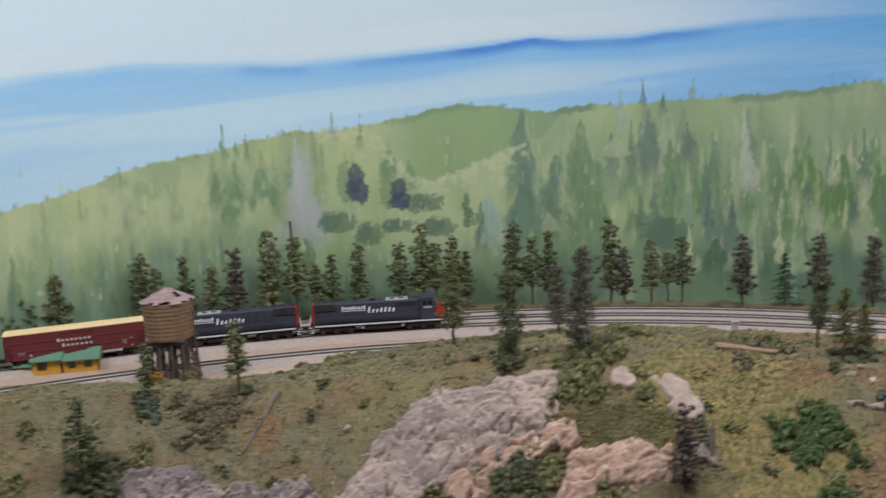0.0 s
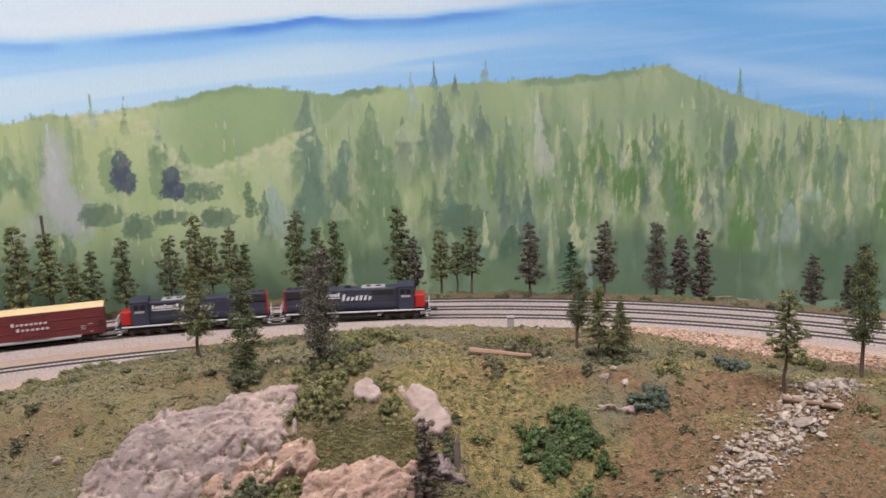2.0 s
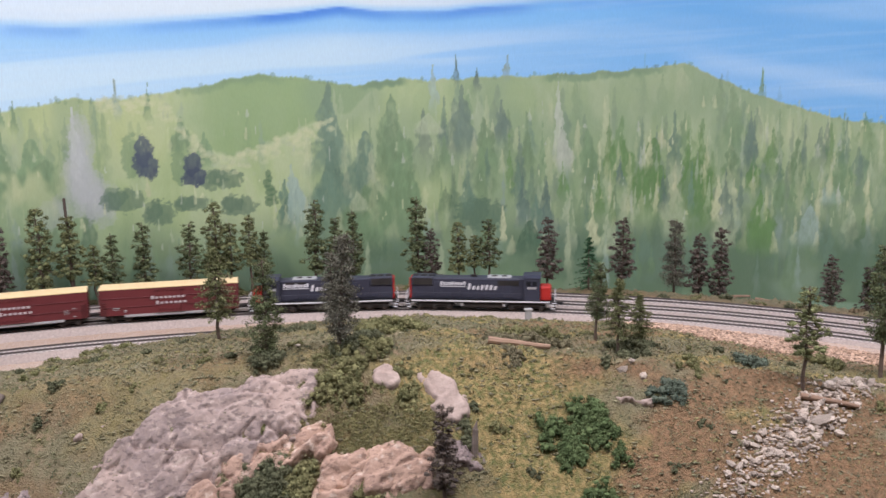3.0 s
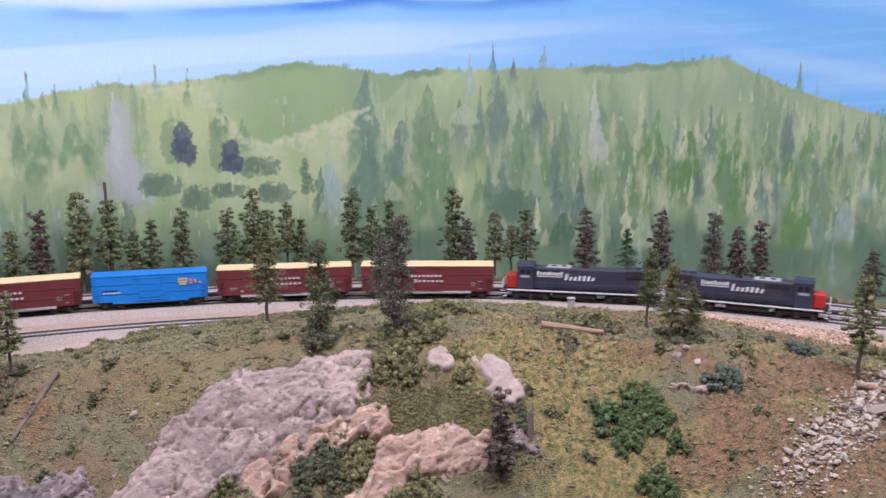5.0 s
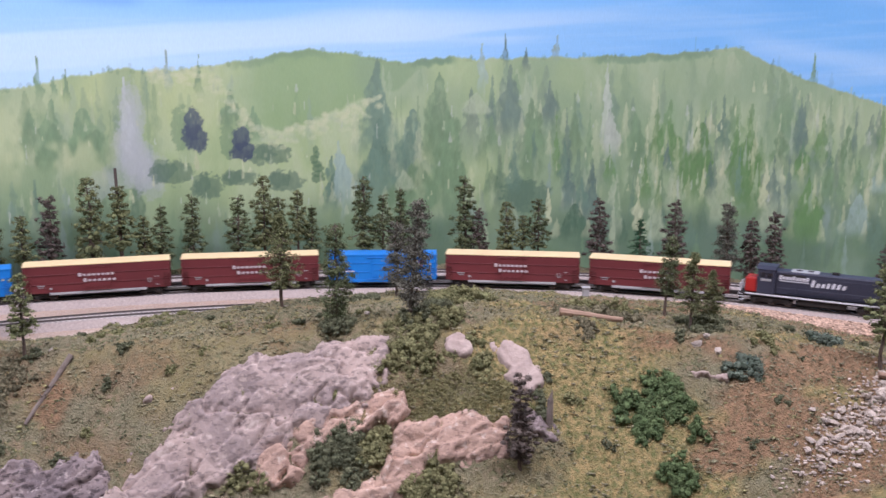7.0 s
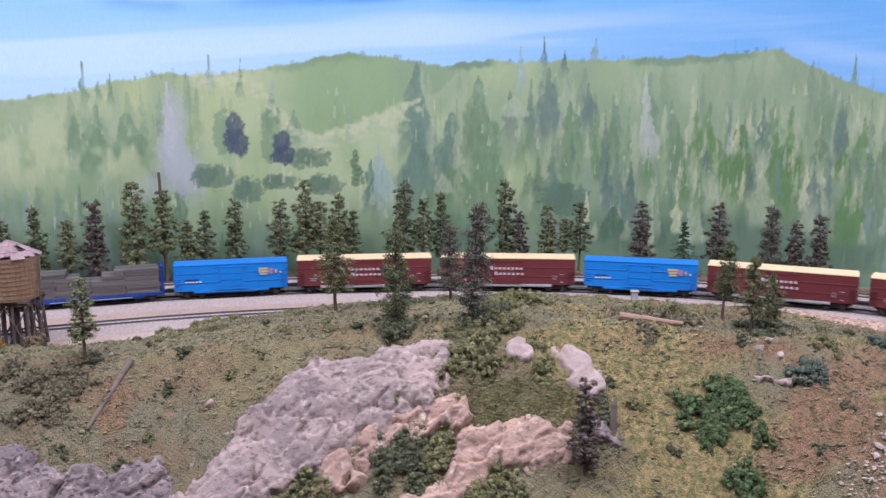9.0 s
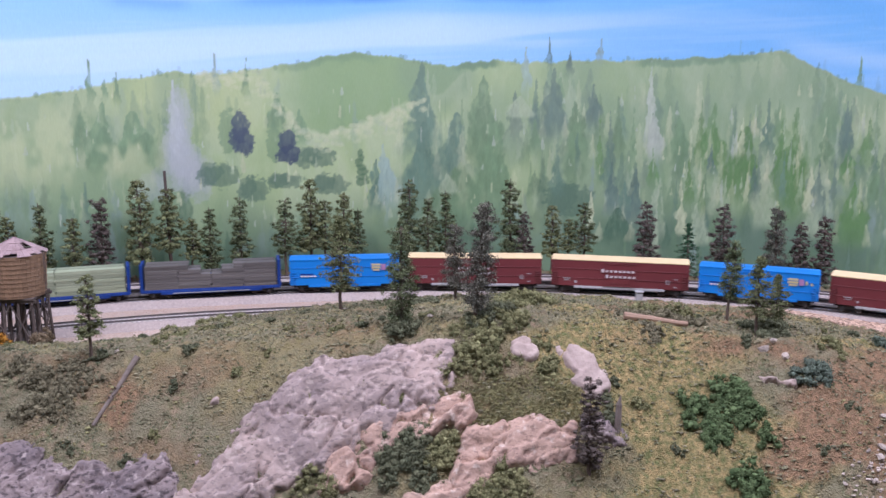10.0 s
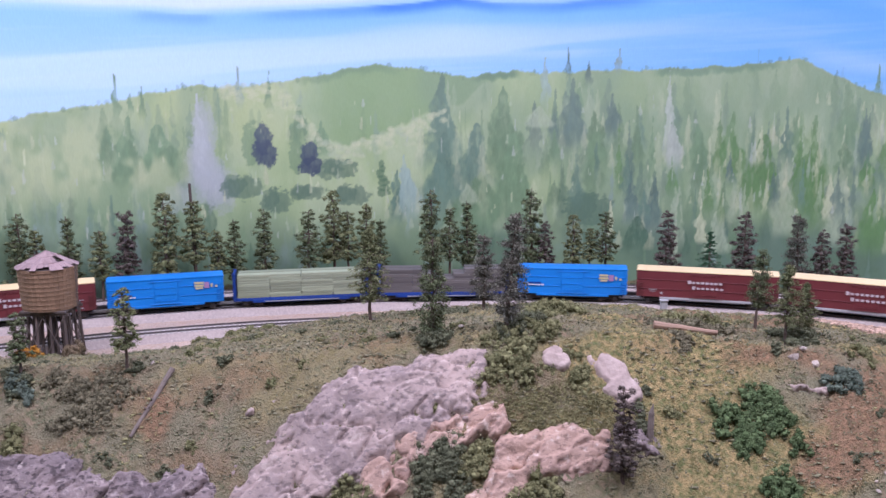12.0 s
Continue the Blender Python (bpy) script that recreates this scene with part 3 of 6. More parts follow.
    # woods, from the far ones to the near ones
    for k in range(430):
        a = rng.uniform(us[0], us[-1])
        clear = -0.97 < a < -0.66
        if clear and rng.random() < 0.85:
            continue
        right = a > -0.62
        kind = rng.choice(("green", "green", "pale", "pale", "teal", "dark", "pale", "smoke", "cream") if right else ("green", "green", "pale", "cream", "green", "smoke"))
        top = float(follow(RIDGE, a)) + 0.03 - abs(rng.gauss(0, 0.11)) - (0.03 if rng.random() < 0.6 else 0.0)
        top = min(top, float(follow(RIDGE, a)) - 0.01) if kind in ("pale", "cream") else top
        low = max(1.12, top - rng.uniform(0.05, 0.20))
        if low < top - 0.02:
            c.tree(rng, kind, a, low, top, rng.uniform(0.010, 0.045), rng.uniform(0.15, 0.55), 0.8)
    for k in range(110):
        a = rng.uniform(-0.45, 0.62) if k % 3 else rng.uniform(-1.6, -0.98)
        top = float(follow(RIDGE, a)) - rng.uniform(-0.02, 0.22)
        kind = rng.choice(("teal", "green", "green", "dark", "bright") if a > -0.66 else ("green", "teal"))
        low = max(1.14, top - rng.uniform(0.07, 0.17))
        w = rng.uniform(0.016, 0.050)
        c.tree(rng, "cream" if rng.random() < 0.5 else "pale", a + rng.choice((-0.6, 0.6)) * w, low + 0.02, top - 0.015, w * 0.6, rng.uniform(0.15, 0.45), 0.5)
        c.tree(rng, kind, a, low, top, w * 1.15, rng.uniform(0.35, 0.8), 0.75, 0.5 * rng.random())
    # darker thicket along the foot
    foot = 1.315 - 0.045 * soft(-0.7, 0.1, u) + 0.05 * (cloudy(71, u * 13, 0 * u) - 0.5)
    c.wash(soft(0.05, -0.06, z - foot) * 0.75, (0.135, 0.220, 0.135))
    c.wash(soft(0.02, -0.05, z - foot) * soft(0.45, 0.7, cloudy(75, u * 16, z * 16)) * 0.6, (0.225, 0.32, 0.235))
    c.wash(soft(1.29, 1.24, z) * 0.5 * soft(0.4, 0.6, cloudy(79, u * 10, z * 10)), (0.090, 0.155, 0.105))
    for k in range(420):
        a = rng.uniform(us[0], us[-1])
        top = rng.uniform(1.25, 1.40) - (0.03 if a > 0 else 0)
        kind = rng.choice(("teal", "green", "deep", "dark", "smoke", "pale") if a > -0.62 else ("green", "deep", "teal", "smoke"))
        if -0.97 < a < -0.68 and top > 1.33:
            continue
        c.tree(rng, kind, a, max(1.11, top - rng.uniform(0.05, 0.15)), top, rng.uniform(0.010, 0.040), rng.uniform(0.25, 0.7), 0.4)
    # the marks that stand out
    for k in range(26):
        b = rng.uniform(0.0, 1.0)
        c.shrub(rng, "grey", -1.014 + rng.gauss(0, 0.019) * (1.1 - b) + 0.004 * (1 - b), 1.325 + 0.125 * b, 1.375 + 0.15 * b, 0.052 - 0.034 * b, 0.36)
    c.tree(rng, "grey", -1.022, 1.38, 1.522, 0.030, 0.85, 0.35, 0.4)
    for kind, a, z0, z1, w in MARKS_C + MARKS_B + MARKS_A:
        if kind in ("blob", "smoke", "cream") and z1 - z0 < 1.1 * w:
            c.shrub(rng, kind, a, z0, z1, w * 1.1, 0.78)
            c.shrub(rng, kind, a - 0.15 * w, z0 + 0.2 * (z1 - z0), z1 + 0.003, 0.6 * w, 0.6)
        elif kind == "clump":
            for k in range(7):
                b = z0 + (z1 - z0) * k / 7
                c.shrub(rng, kind, a + rng.uniform(-0.2, 0.2) * w * (1 - k / 8), b, b + 0.014, w * (0.95 - 0.1 * k), 0.85)
        elif kind in ("pale", "cream"):
            c.tree(rng, kind, a, z0, z1, w * 1.5, 0.7, 0.2, 0.2)
        else:
            c.tree(rng, kind, a, z0, z1, w * 1.6, 0.93, 0.55, 0.2 if z1 - z0 < 3 * w else 0.5)
            if w > 0.018:
                c.tree(rng, kind, a + 0.1 * w, z0, z0 + 0.7 * (z1 - z0), w * 1.8, 0.7, 0.5, 0.3)
                for q in (-1, 1):
                    c.tree(rng, "cream", a + q * 0.62 * w, z0 + 0.1 * (z1 - z0), z0 + rng.uniform(0.4, 0.8) * (z1 - z0), 0.4 * w, rng.uniform(0.1, 0.45), 0.3)
    for a, z0, z1, w in ((-0.915, 1.402, 1.474, 0.042), (-0.840, 1.384, 1.443, 0.040)):
        c.shrub(rng, "green", a - 0.022, z0 + 0.006, z1 + 0.006, w * 0.75, 0.75)
        c.shrub(rng, "navy", a, z0, z0 + 0.6 * (z1 - z0), w, 0.97)
        c.shrub(rng, "navy", a - 0.002, z0 + 0.3 * (z1 - z0), z1, w * 0.72, 0.97)
        c.tree(rng, "cream", a, z0 - 0.030, z0 + 0.006, w * 0.2, 0.7, 0.1)
    c.wash(hill * soft(-0.25, 0.0, u) * soft(1.42, 1.50, z) * (0.3 + 0.4 * cloudy(87, u * 16, z * 16)), (0.245, 0.345, 0.195))
    c.wash(hill * soft(-1.0, -1.1, u) * soft(1.34, 1.41, z) * soft(1.53, 1.45, z) * 0.7 * soft(0.4, 0.65, cloudy(89, u * 26, z * 18)), (0.53, 0.59, 0.33))
    c.wash(dark_ridge * 0.6, (0.15, 0.26, 0.15))
    # pale gaps between the trunks, then a few trunks over them
    for k in range(90):
        a, b = rng.uniform(-0.12, 0.48), rng.uniform(1.25, 1.42)
        c.tree(rng, rng.choice(("cream", "pale", "cream", "birch")), a, b, b + rng.uniform(0.03, 0.09), rng.uniform(0.006, 0.016), rng.uniform(0.3, 0.65), 0.4, 0.3)
    for k in range(46):
        a, b = rng.uniform(-0.40, 0.50), rng.uniform(1.23, 1.38)
        c.tree(rng, rng.choice(("bright", "green", "teal", "dark")), a, b, b + rng.uniform(0.07, 0.15), rng.uniform(0.012, 0.030), rng.uniform(0.6, 0.9), 0.5, 0.6)
    # thin pale haze over the upper slopes
    c.wash(hill * soft(1.36, 1.52, z) * 0.12, (0.50, 0.60, 0.46))
    for k in range(300):
        a = rng.uniform(-0.98, -0.60)
        b = float(follow(MID_LOW, a)) - abs(rng.gauss(0, 0.016)) + 0.004
        c.shrub(rng, rng.choice(("cream", "cream", "pale")), a, b - 0.008, b, rng.uniform(0.006, 0.016), rng.uniform(0.2, 0.5))
    # flecks of bare canvas and thick paint
    for k in range(260):
        a, b = rng.uniform(-1.5, 0.6), rng.uniform(1.25, 1.5)
        c.tree(rng, rng.choice(("cream", "pale", "birch")), a, b, b + rng.uniform(0.006, 0.03), rng.uniform(0.003, 0.007), 0.6, 0.2)
    return np.clip(c.colour, 0.01, 0.9)


def build_backdrop():
    us = np.concatenate((np.arange(-2.3, -1.56, 0.03), np.arange(-1.56, 0.58, 0.0017), np.arange(0.58, 1.85, 0.03)))
    zs = np.concatenate((np.arange(0.9, 1.11, 0.03), np.arange(1.11, 1.20, 0.006), np.arange(1.20, 1.60, 0.0017), np.arange(1.60, 1.76, 0.0035), np.arange(1.76, 2.21, 0.03)))
    colour = paint_canvas(us, zs)
    a = us / WR
    n, m = len(us), len(zs)
    verts = np.empty((n, m, 3))
    verts[..., 0] = (WX + WR * np.sin(a))[:, None]
    verts[..., 1] = (WY + WR * np.cos(a))[:, None]
    verts[..., 2] = zs[None, :]
    k = np.arange(n * m).reshape(n, m)
    faces = np.stack((k[:-1, :-1], k[1:, :-1], k[1:, 1:], k[:-1, 1:]), -1).reshape(-1, 4)
    wall = joined("backdrop", verts.reshape(-1, 3).tolist(), faces.tolist(), M_CANVAS, smooth=True)
    layer = wall.data.color_attributes.new("pigment", "FLOAT_COLOR", "POINT")
    layer.data.foreach_set("color", np.concatenate((colour.reshape(-1, 3), np.ones((n * m, 1))), 1).astype(np.float32).ravel())
    tagged(wall, "curved backdrop board painted with blue sky and hazy wooded hills", "backdrop", kind="structure")
    us = np.arange(-2.3, 1.85, 0.05)
    board = ribbon(lambda s: (WX + WR * math.sin(s / WR), WY + WR * math.cos(s / WR), -s / WR), us, [(0.004, 0.9), (0.004, 2.2), (0.016, 2.2), (0.016, 0.9)], 0.0)
    joined("backing_board", *board, M_WALL, wall)


build_backdrop()


# ---- tracks ----
def siding_line(s):
    """The siding that leaves the main line to the left and runs in behind the hill."""
    x, y, a = on_track(s, -0.100 - 0.02 * sstep(-0.1, -0.9, s))
    return x, y, a


def build_track(name, line, s0, s1, label):
    track = thing(name, Matrix(), label, "railway track", "tracks")
    ss = np.arange(s0, s1, 0.02)
    bed = ribbon(line, ss, [(-0.0205, -0.02), (-0.0155, -0.0024), (0.0155, -0.0024), (0.0205, -0.02)], RAIL)
    joined("ballast_bed", *bed, M_BALLAST, track, smooth=False)
    for side in (-0.00825, 0.00825):
        rail = ribbon(line, ss, [(side - 0.0010, -0.0024), (side + 0.0010, -0.0024), (side + 0.0005, -0.0006), (side + 0.0005, 0), (side - 0.0005, 0), (side - 0.0005, -0.0006)], RAIL)
        joined("rail", *rail, M_RAIL, track)
    verts, faces, rng = [], [], random.Random(5)
    for s in np.arange(s0, s1, 0.0068):
        x, y, a = line(s)
        a += rng.uniform(-0.03, 0.03)
        ca, sa = math.cos(a), math.sin(a)
        b = len(verts)
        for h in (-0.0045, -0.0020):
            for u, v in ((-0.0015, -0.015), (0.0015, -0.015), (0.0015, 0.015), (-0.0015, 0.015)):
                verts.append((x + ca * u - sa * v, y + sa * u + ca * v, RAIL + h))
        faces += [(b + 4, b + 5, b + 6, b + 7), (b, b + 1, b + 5, b + 4), (b + 1, b + 2, b + 6, b + 5), (b + 2, b + 3, b + 7, b + 6), (b + 3, b, b + 4, b + 7)]
    tagged(joined("tie", verts, faces, M_TIE, track), kind="stuff")


build_track("main_track", lambda s: on_track(s), -2.35, 1.75, "front main track on grey ballast with dark ties")
build_track("main_track", lambda s: on_track(s, 0.047), -2.35, 1.75, "middle main track on grey ballast with dark ties")
build_track("main_track", lambda s: on_track(s, 0.094), -2.35, 1.75, "rear main track on grey ballast with dark ties")
build_track("siding", siding_line, -2.0, 0.3, "siding track on pale ballast running behind the hill")


# ---- the train ----
def truck(parent, x, axles, pitch, r):
    bogie = part("truck", box_mesh(0, 0, r + 0.001, pitch * (axles - 1) + 0.012, 0.026, 0.006, bevel=0.001), M_BLACK, parent)
    bogie.location = (x, 0, 0)
    for k in range(axles):
        bm = bmesh.new()
        wx = (k - (axles - 1) / 2) * pitch
        for y in (-0.0086, 0.0086):
            rod(bm, (wx, y - 0.0014, r), (wx, y + 0.0014, r), r, sides=14)
        rod(bm, (wx, -0.0086, r), (wx, 0.0086, r), 0.0012)
        part("wheelset", bm, M_WHEEL, bogie)
    for y in (-0.0135, 0.0135):
        bm = bmesh.new()
        for k in range(axles):
            bx(bm, (k - (axles - 1) / 2) * pitch, y, r, 0.005, 0.003, 0.005, bevel=0.0006)
        bx(bm, 0, y, r + 0.003, pitch * (axles - 1) + 0.004, 0.002, 0.0025)
        part("side_frame", bm, M_BLACK, bogie)


def coupler(parent, x, sign):
    bm = bx(bmesh.new(), x + sign * 0.004, 0, 0.0095, 0.010, 0.003, 0.003, bevel=0.0005)
    bx(bm, x + sign * 0.0085, 0, 0.0095, 0.003, 0.0045, 0.0042, bevel=0.0008)
    part("coupler", bm, M_BLACK, parent)


def lettering(parent, cells, material, y, name="lettering"):
    """Plain bars on the car's side: (x, z, width, height, slant)."""
    for side in (-1, 1):
        verts, faces = [], []
        for x, z, w, h, slant in cells:
            b = len(verts)
            x *= -side
            verts += [(x - side * -0 - w / 2, side * y, z - h / 2), (x + w / 2, side * y, z - h / 2), (x + w / 2 - side * slant, side * y, z + h / 2), (x - w / 2 - side * slant, side * y, z + h / 2)]
            faces.append((b, b + 1, b + 2, b + 3))
        tagged(joined(name, verts, faces, material, parent), kind="stuff")


def ladder(parent, x, y, z0, z1, material, width=0.006):
    bm = bmesh.new()
    for dx in (-width / 2, width / 2):
        rod(bm, (x + dx, y, z0), (x + dx, y, z1), 0.0004, sides=4)
    for k in range(6):
        z = z0 + (k + 0.5) * (z1 - z0) / 6
        rod(bm, (x - width / 2, y, z), (x + width / 2, y, z), 0.0004, sides=4)
    part("ladder", bm, material, parent)


def boxcar(name, length, top, body_mat, end_mat, roof_mat, label, decorate):
    car = thing(name, Matrix(), label, "boxcar", "cars of the train")
    half, w, z0, z1 = length / 2, 0.0345, 0.0105, top
    part("body", box_mesh(0, 0, (z0 + z1) / 2, length, w, z1 - z0, bevel=0.0006), body_mat, car)
    bm = bmesh.new()
    # roof: low ridge with a slight overhang and cross seams
    pr = [(-w / 2 - 0.0006, 0), (-w / 2 - 0.0006, 0.0012), (0, 0.0030), (w / 2 + 0.0006, 0.0012), (w / 2 + 0.0006, 0)]
    ends = [[bm.verts.new((x, y, z1 + h)) for y, h in pr] for x in (-half - 0.0004, half + 0.0004)]
    for i in range(5):
        bm.faces.new((ends[0][i], ends[1][i], ends[1][(i + 1) % 5], ends[0][(i + 1) % 5]))
    bm.faces.new(ends[0][::-1]), bm.faces.new(ends[1])
    part("roof", bm, roof_mat, car, "cream roof" if roof_mat is M_ROOF else "")
    bm = bmesh.new()
    for k in range(1, int(length / 0.0125)):
        x = -half + k * 0.0125
        for sy in (-1, 1):
            bx(bm, x, sy * w / 4, z1 + 0.0023, 0.0008, w / 2, 0.0006, turn=Matrix.Rotation(-sy * math.atan(0.0018 / (w / 2)), 4, "X"))
    part("roof_seam", bm, roof_mat, car)
    # side panels in horizontal ribs
    for side in (-1, 1):
        y = side * (w / 2 + 0.0003)
        for z in (0.0225, 0.0355):
            for cx, cw in ((-half / 2 - 0.008, half - 0.022), (half / 2 + 0.008, half - 0.022)):
                part("side_rib", box_mesh(cx, y, z, cw, 0.0011, 0.0010, bevel=0.0003), body_mat, car)
        door = part("door", box_mesh(0, y + side * 0.0004, (z0 + z1) / 2, 0.030, 0.0014, z1 - z0 - 0.004, bevel=0.0004), body_mat, car)
        bm = bmesh.new()
        for k in range(4):
            bx(bm, 0, y + side * 0.0013, z0 + 0.006 + k * 0.009, 0.028, 0.0008, 0.0008)
        part("door_rib", bm, body_mat, door)
        for zz in (z1 - 0.0022, z0 + 0.0020):
            part("door_track", rod(bmesh.new(), (-0.022, y + side * 0.0012, zz), (0.022, y + side * 0.0012, zz), 0.0005, sides=4), end_mat, car)
        part("sill", box_mesh(0, side * w / 2, z0 - 0.0008, length * 0.66, 0.0012, 0.0034, bevel=0.0003), M_SILVER if decorate == "red" else body_mat, car, "pale worn side sill" if decorate == "red" else "")
        for sx in (-1, 1):
            ladder(car, sx * (half - 0.0055), y + side * 0.0008, z0 + 0.001, z1 - 0.016, end_mat)
            for k in range(3):
                part("side_post", box_mesh(sx * (half - 0.0012), y, z0 + 0.006 + k * 0.012, 0.0018, 0.0010, 0.009), body_mat, car)
    for sx in (-1, 1):
        bm = bmesh.new()
        for k in range(5):
            bx(bm, sx * (half + 0.0004), 0, z0 + 0.006 + k * 0.0072, 0.0012, w - 0.006, 0.0020, bevel=0.0004)
        part("end_rib", bm, end_mat, car)
        truck(car, sx * (half - 0.026), 2, 0.0200, 0.0052)
        coupler(car, sx * half, sx)
    part("underframe", box_mesh(0, 0, 0.0085, length - 0.01, 0.012, 0.005), M_BLACK, car)
    y = w / 2 + 0.0016
    if decorate == "red":
        row1 = [(-0.0225, 0.0345, 0.0042, 0.0048, 0)] + [(-0.0168 + 0.0059 * k, 0.0340, 0.0040, 0.0030, 0) for k in range(7)]
        row2 = [(-0.0165, 0.0268, 0.0040, 0.0048, 0)] + [(-0.0105 + 0.0062 * k, 0.0263, 0.0040, 0.0030, 0) for k in range(6)]
        lettering(car, row1 + row2, M_LETTER, w / 2 + 0.0023)
        small = [(0.066, 0.0190, 0.0050, 0.0006, 0), (0.066, 0.0240, 0.0050, 0.0006, 0), (0.0637, 0.0215, 0.0006, 0.0050, 0), (0.0683, 0.0215, 0.0006, 0.0050, 0), (0.066, 0.0212, 0.003, 0.0006, 0),
                 (0.076, 0.0260, 0.006, 0.0008, 0), (0.076, 0.0150, 0.004, 0.0012, 0), (-0.072, 0.0215, 0.010, 0.0010, 0), (-0.072, 0.0190, 0.008, 0.0008, 0), (-0.060, 0.0170, 0.003, 0.003, 0)]
        lettering(car, small, M_SILVER, w / 2 + 0.0010, "fine_print")
    else:
        lettering(car, [(0.0440, 0.0390, 0.013, 0.0030, 0), (0.0440, 0.0350, 0.013, 0.0030, 0), (0.0440, 0.0315, 0.010, 0.0025, 0), (0.0670, 0.0335, 0.003, 0.003, 0), (0.0610, 0.0350, 0.0026, 0.005, 0)], M_YELLOW, y, "emblem")
        lettering(car, [(0.0545, 0.0355, 0.0062, 0.0085, 0)], M_PINK, y + 0.0002, "emblem")
        lettering(car, [(-0.0600 + 0.0046 * k, 0.0240, 0.0034, 0.0020, 0) for k in range(5)], M_WHITE, y, "fine_print")
        lettering(car, [(-0.053, 0.0268, 0.018, 0.0022, 0)], M_NAVY, y, "stripe")
    return car


def lumber_car(label, lumber, notch):
    length, w = 0.188, 0.033
    half = length / 2
    car = thing("lumber_flatcar", Matrix(), label, "flatcar", "cars of the train")
    part("deck", box_mesh(0, 0, 0.0105, length, w, 0.0045, bevel=0.0006), M_NAVY, car)
    for side in (-1, 1):
        part("side_sill", box_mesh(0, side * (w / 2 + 0.0004), 0.0085, length * 0.72, 0.0012, 0.0050, bevel=0.0004), M_NAVY, car)
        part("sill_stripe", box_mesh(0, side * (w / 2 + 0.0013), 0.0078, length * 0.55, 0.0006, 0.0010), M_SILVER, car, "thin white sill stripe")
    for sx in (-1, 1):
        board = part("bulkhead", box_mesh(sx * (half - 0.0022), 0, 0.0300, 0.0032, w, 0.0370, bevel=0.0005), M_NAVY, car, "blue end bulkhead")
        for y in (-0.014, 0, 0.014):
            part("bulkhead_post", box_mesh(sx * (half - 0.0002), y, 0.0300, 0.0018, 0.0022, 0.0370), M_NAVY, board)
        truck(car, sx * (half - 0.026), 2, 0.0200, 0.0052)
        coupler(car, sx * half, sx)
    part("centre_beam", box_mesh(0, 0, 0.0220, length - 0.010, 0.0020, 0.0180), M_NAVY, car)
    rng = random.Random(3)
    for side in (-1, 1):
        for row in range(5):
            for col in range(4):
                cut = {4: 0.030, 3: 0.014}.get(row, 0.0) if notch and col in (1, 2) else 0.0
                cw = 0.0438
                cx = -0.0660 + col * 0.0440 + (-cut / 2 if col == 1 else cut / 2)
                for lay in range(2):
                    part("board", box_mesh(cx + rng.uniform(-0.0008, 0.0008), side * (0.0088 + rng.uniform(-0.0003, 0.0003)), 0.0146 + row * 0.0066 + lay * 0.0033, cw - cut, 0.0150, 0.0032, bevel=0.0003), lumber, car)
    return car


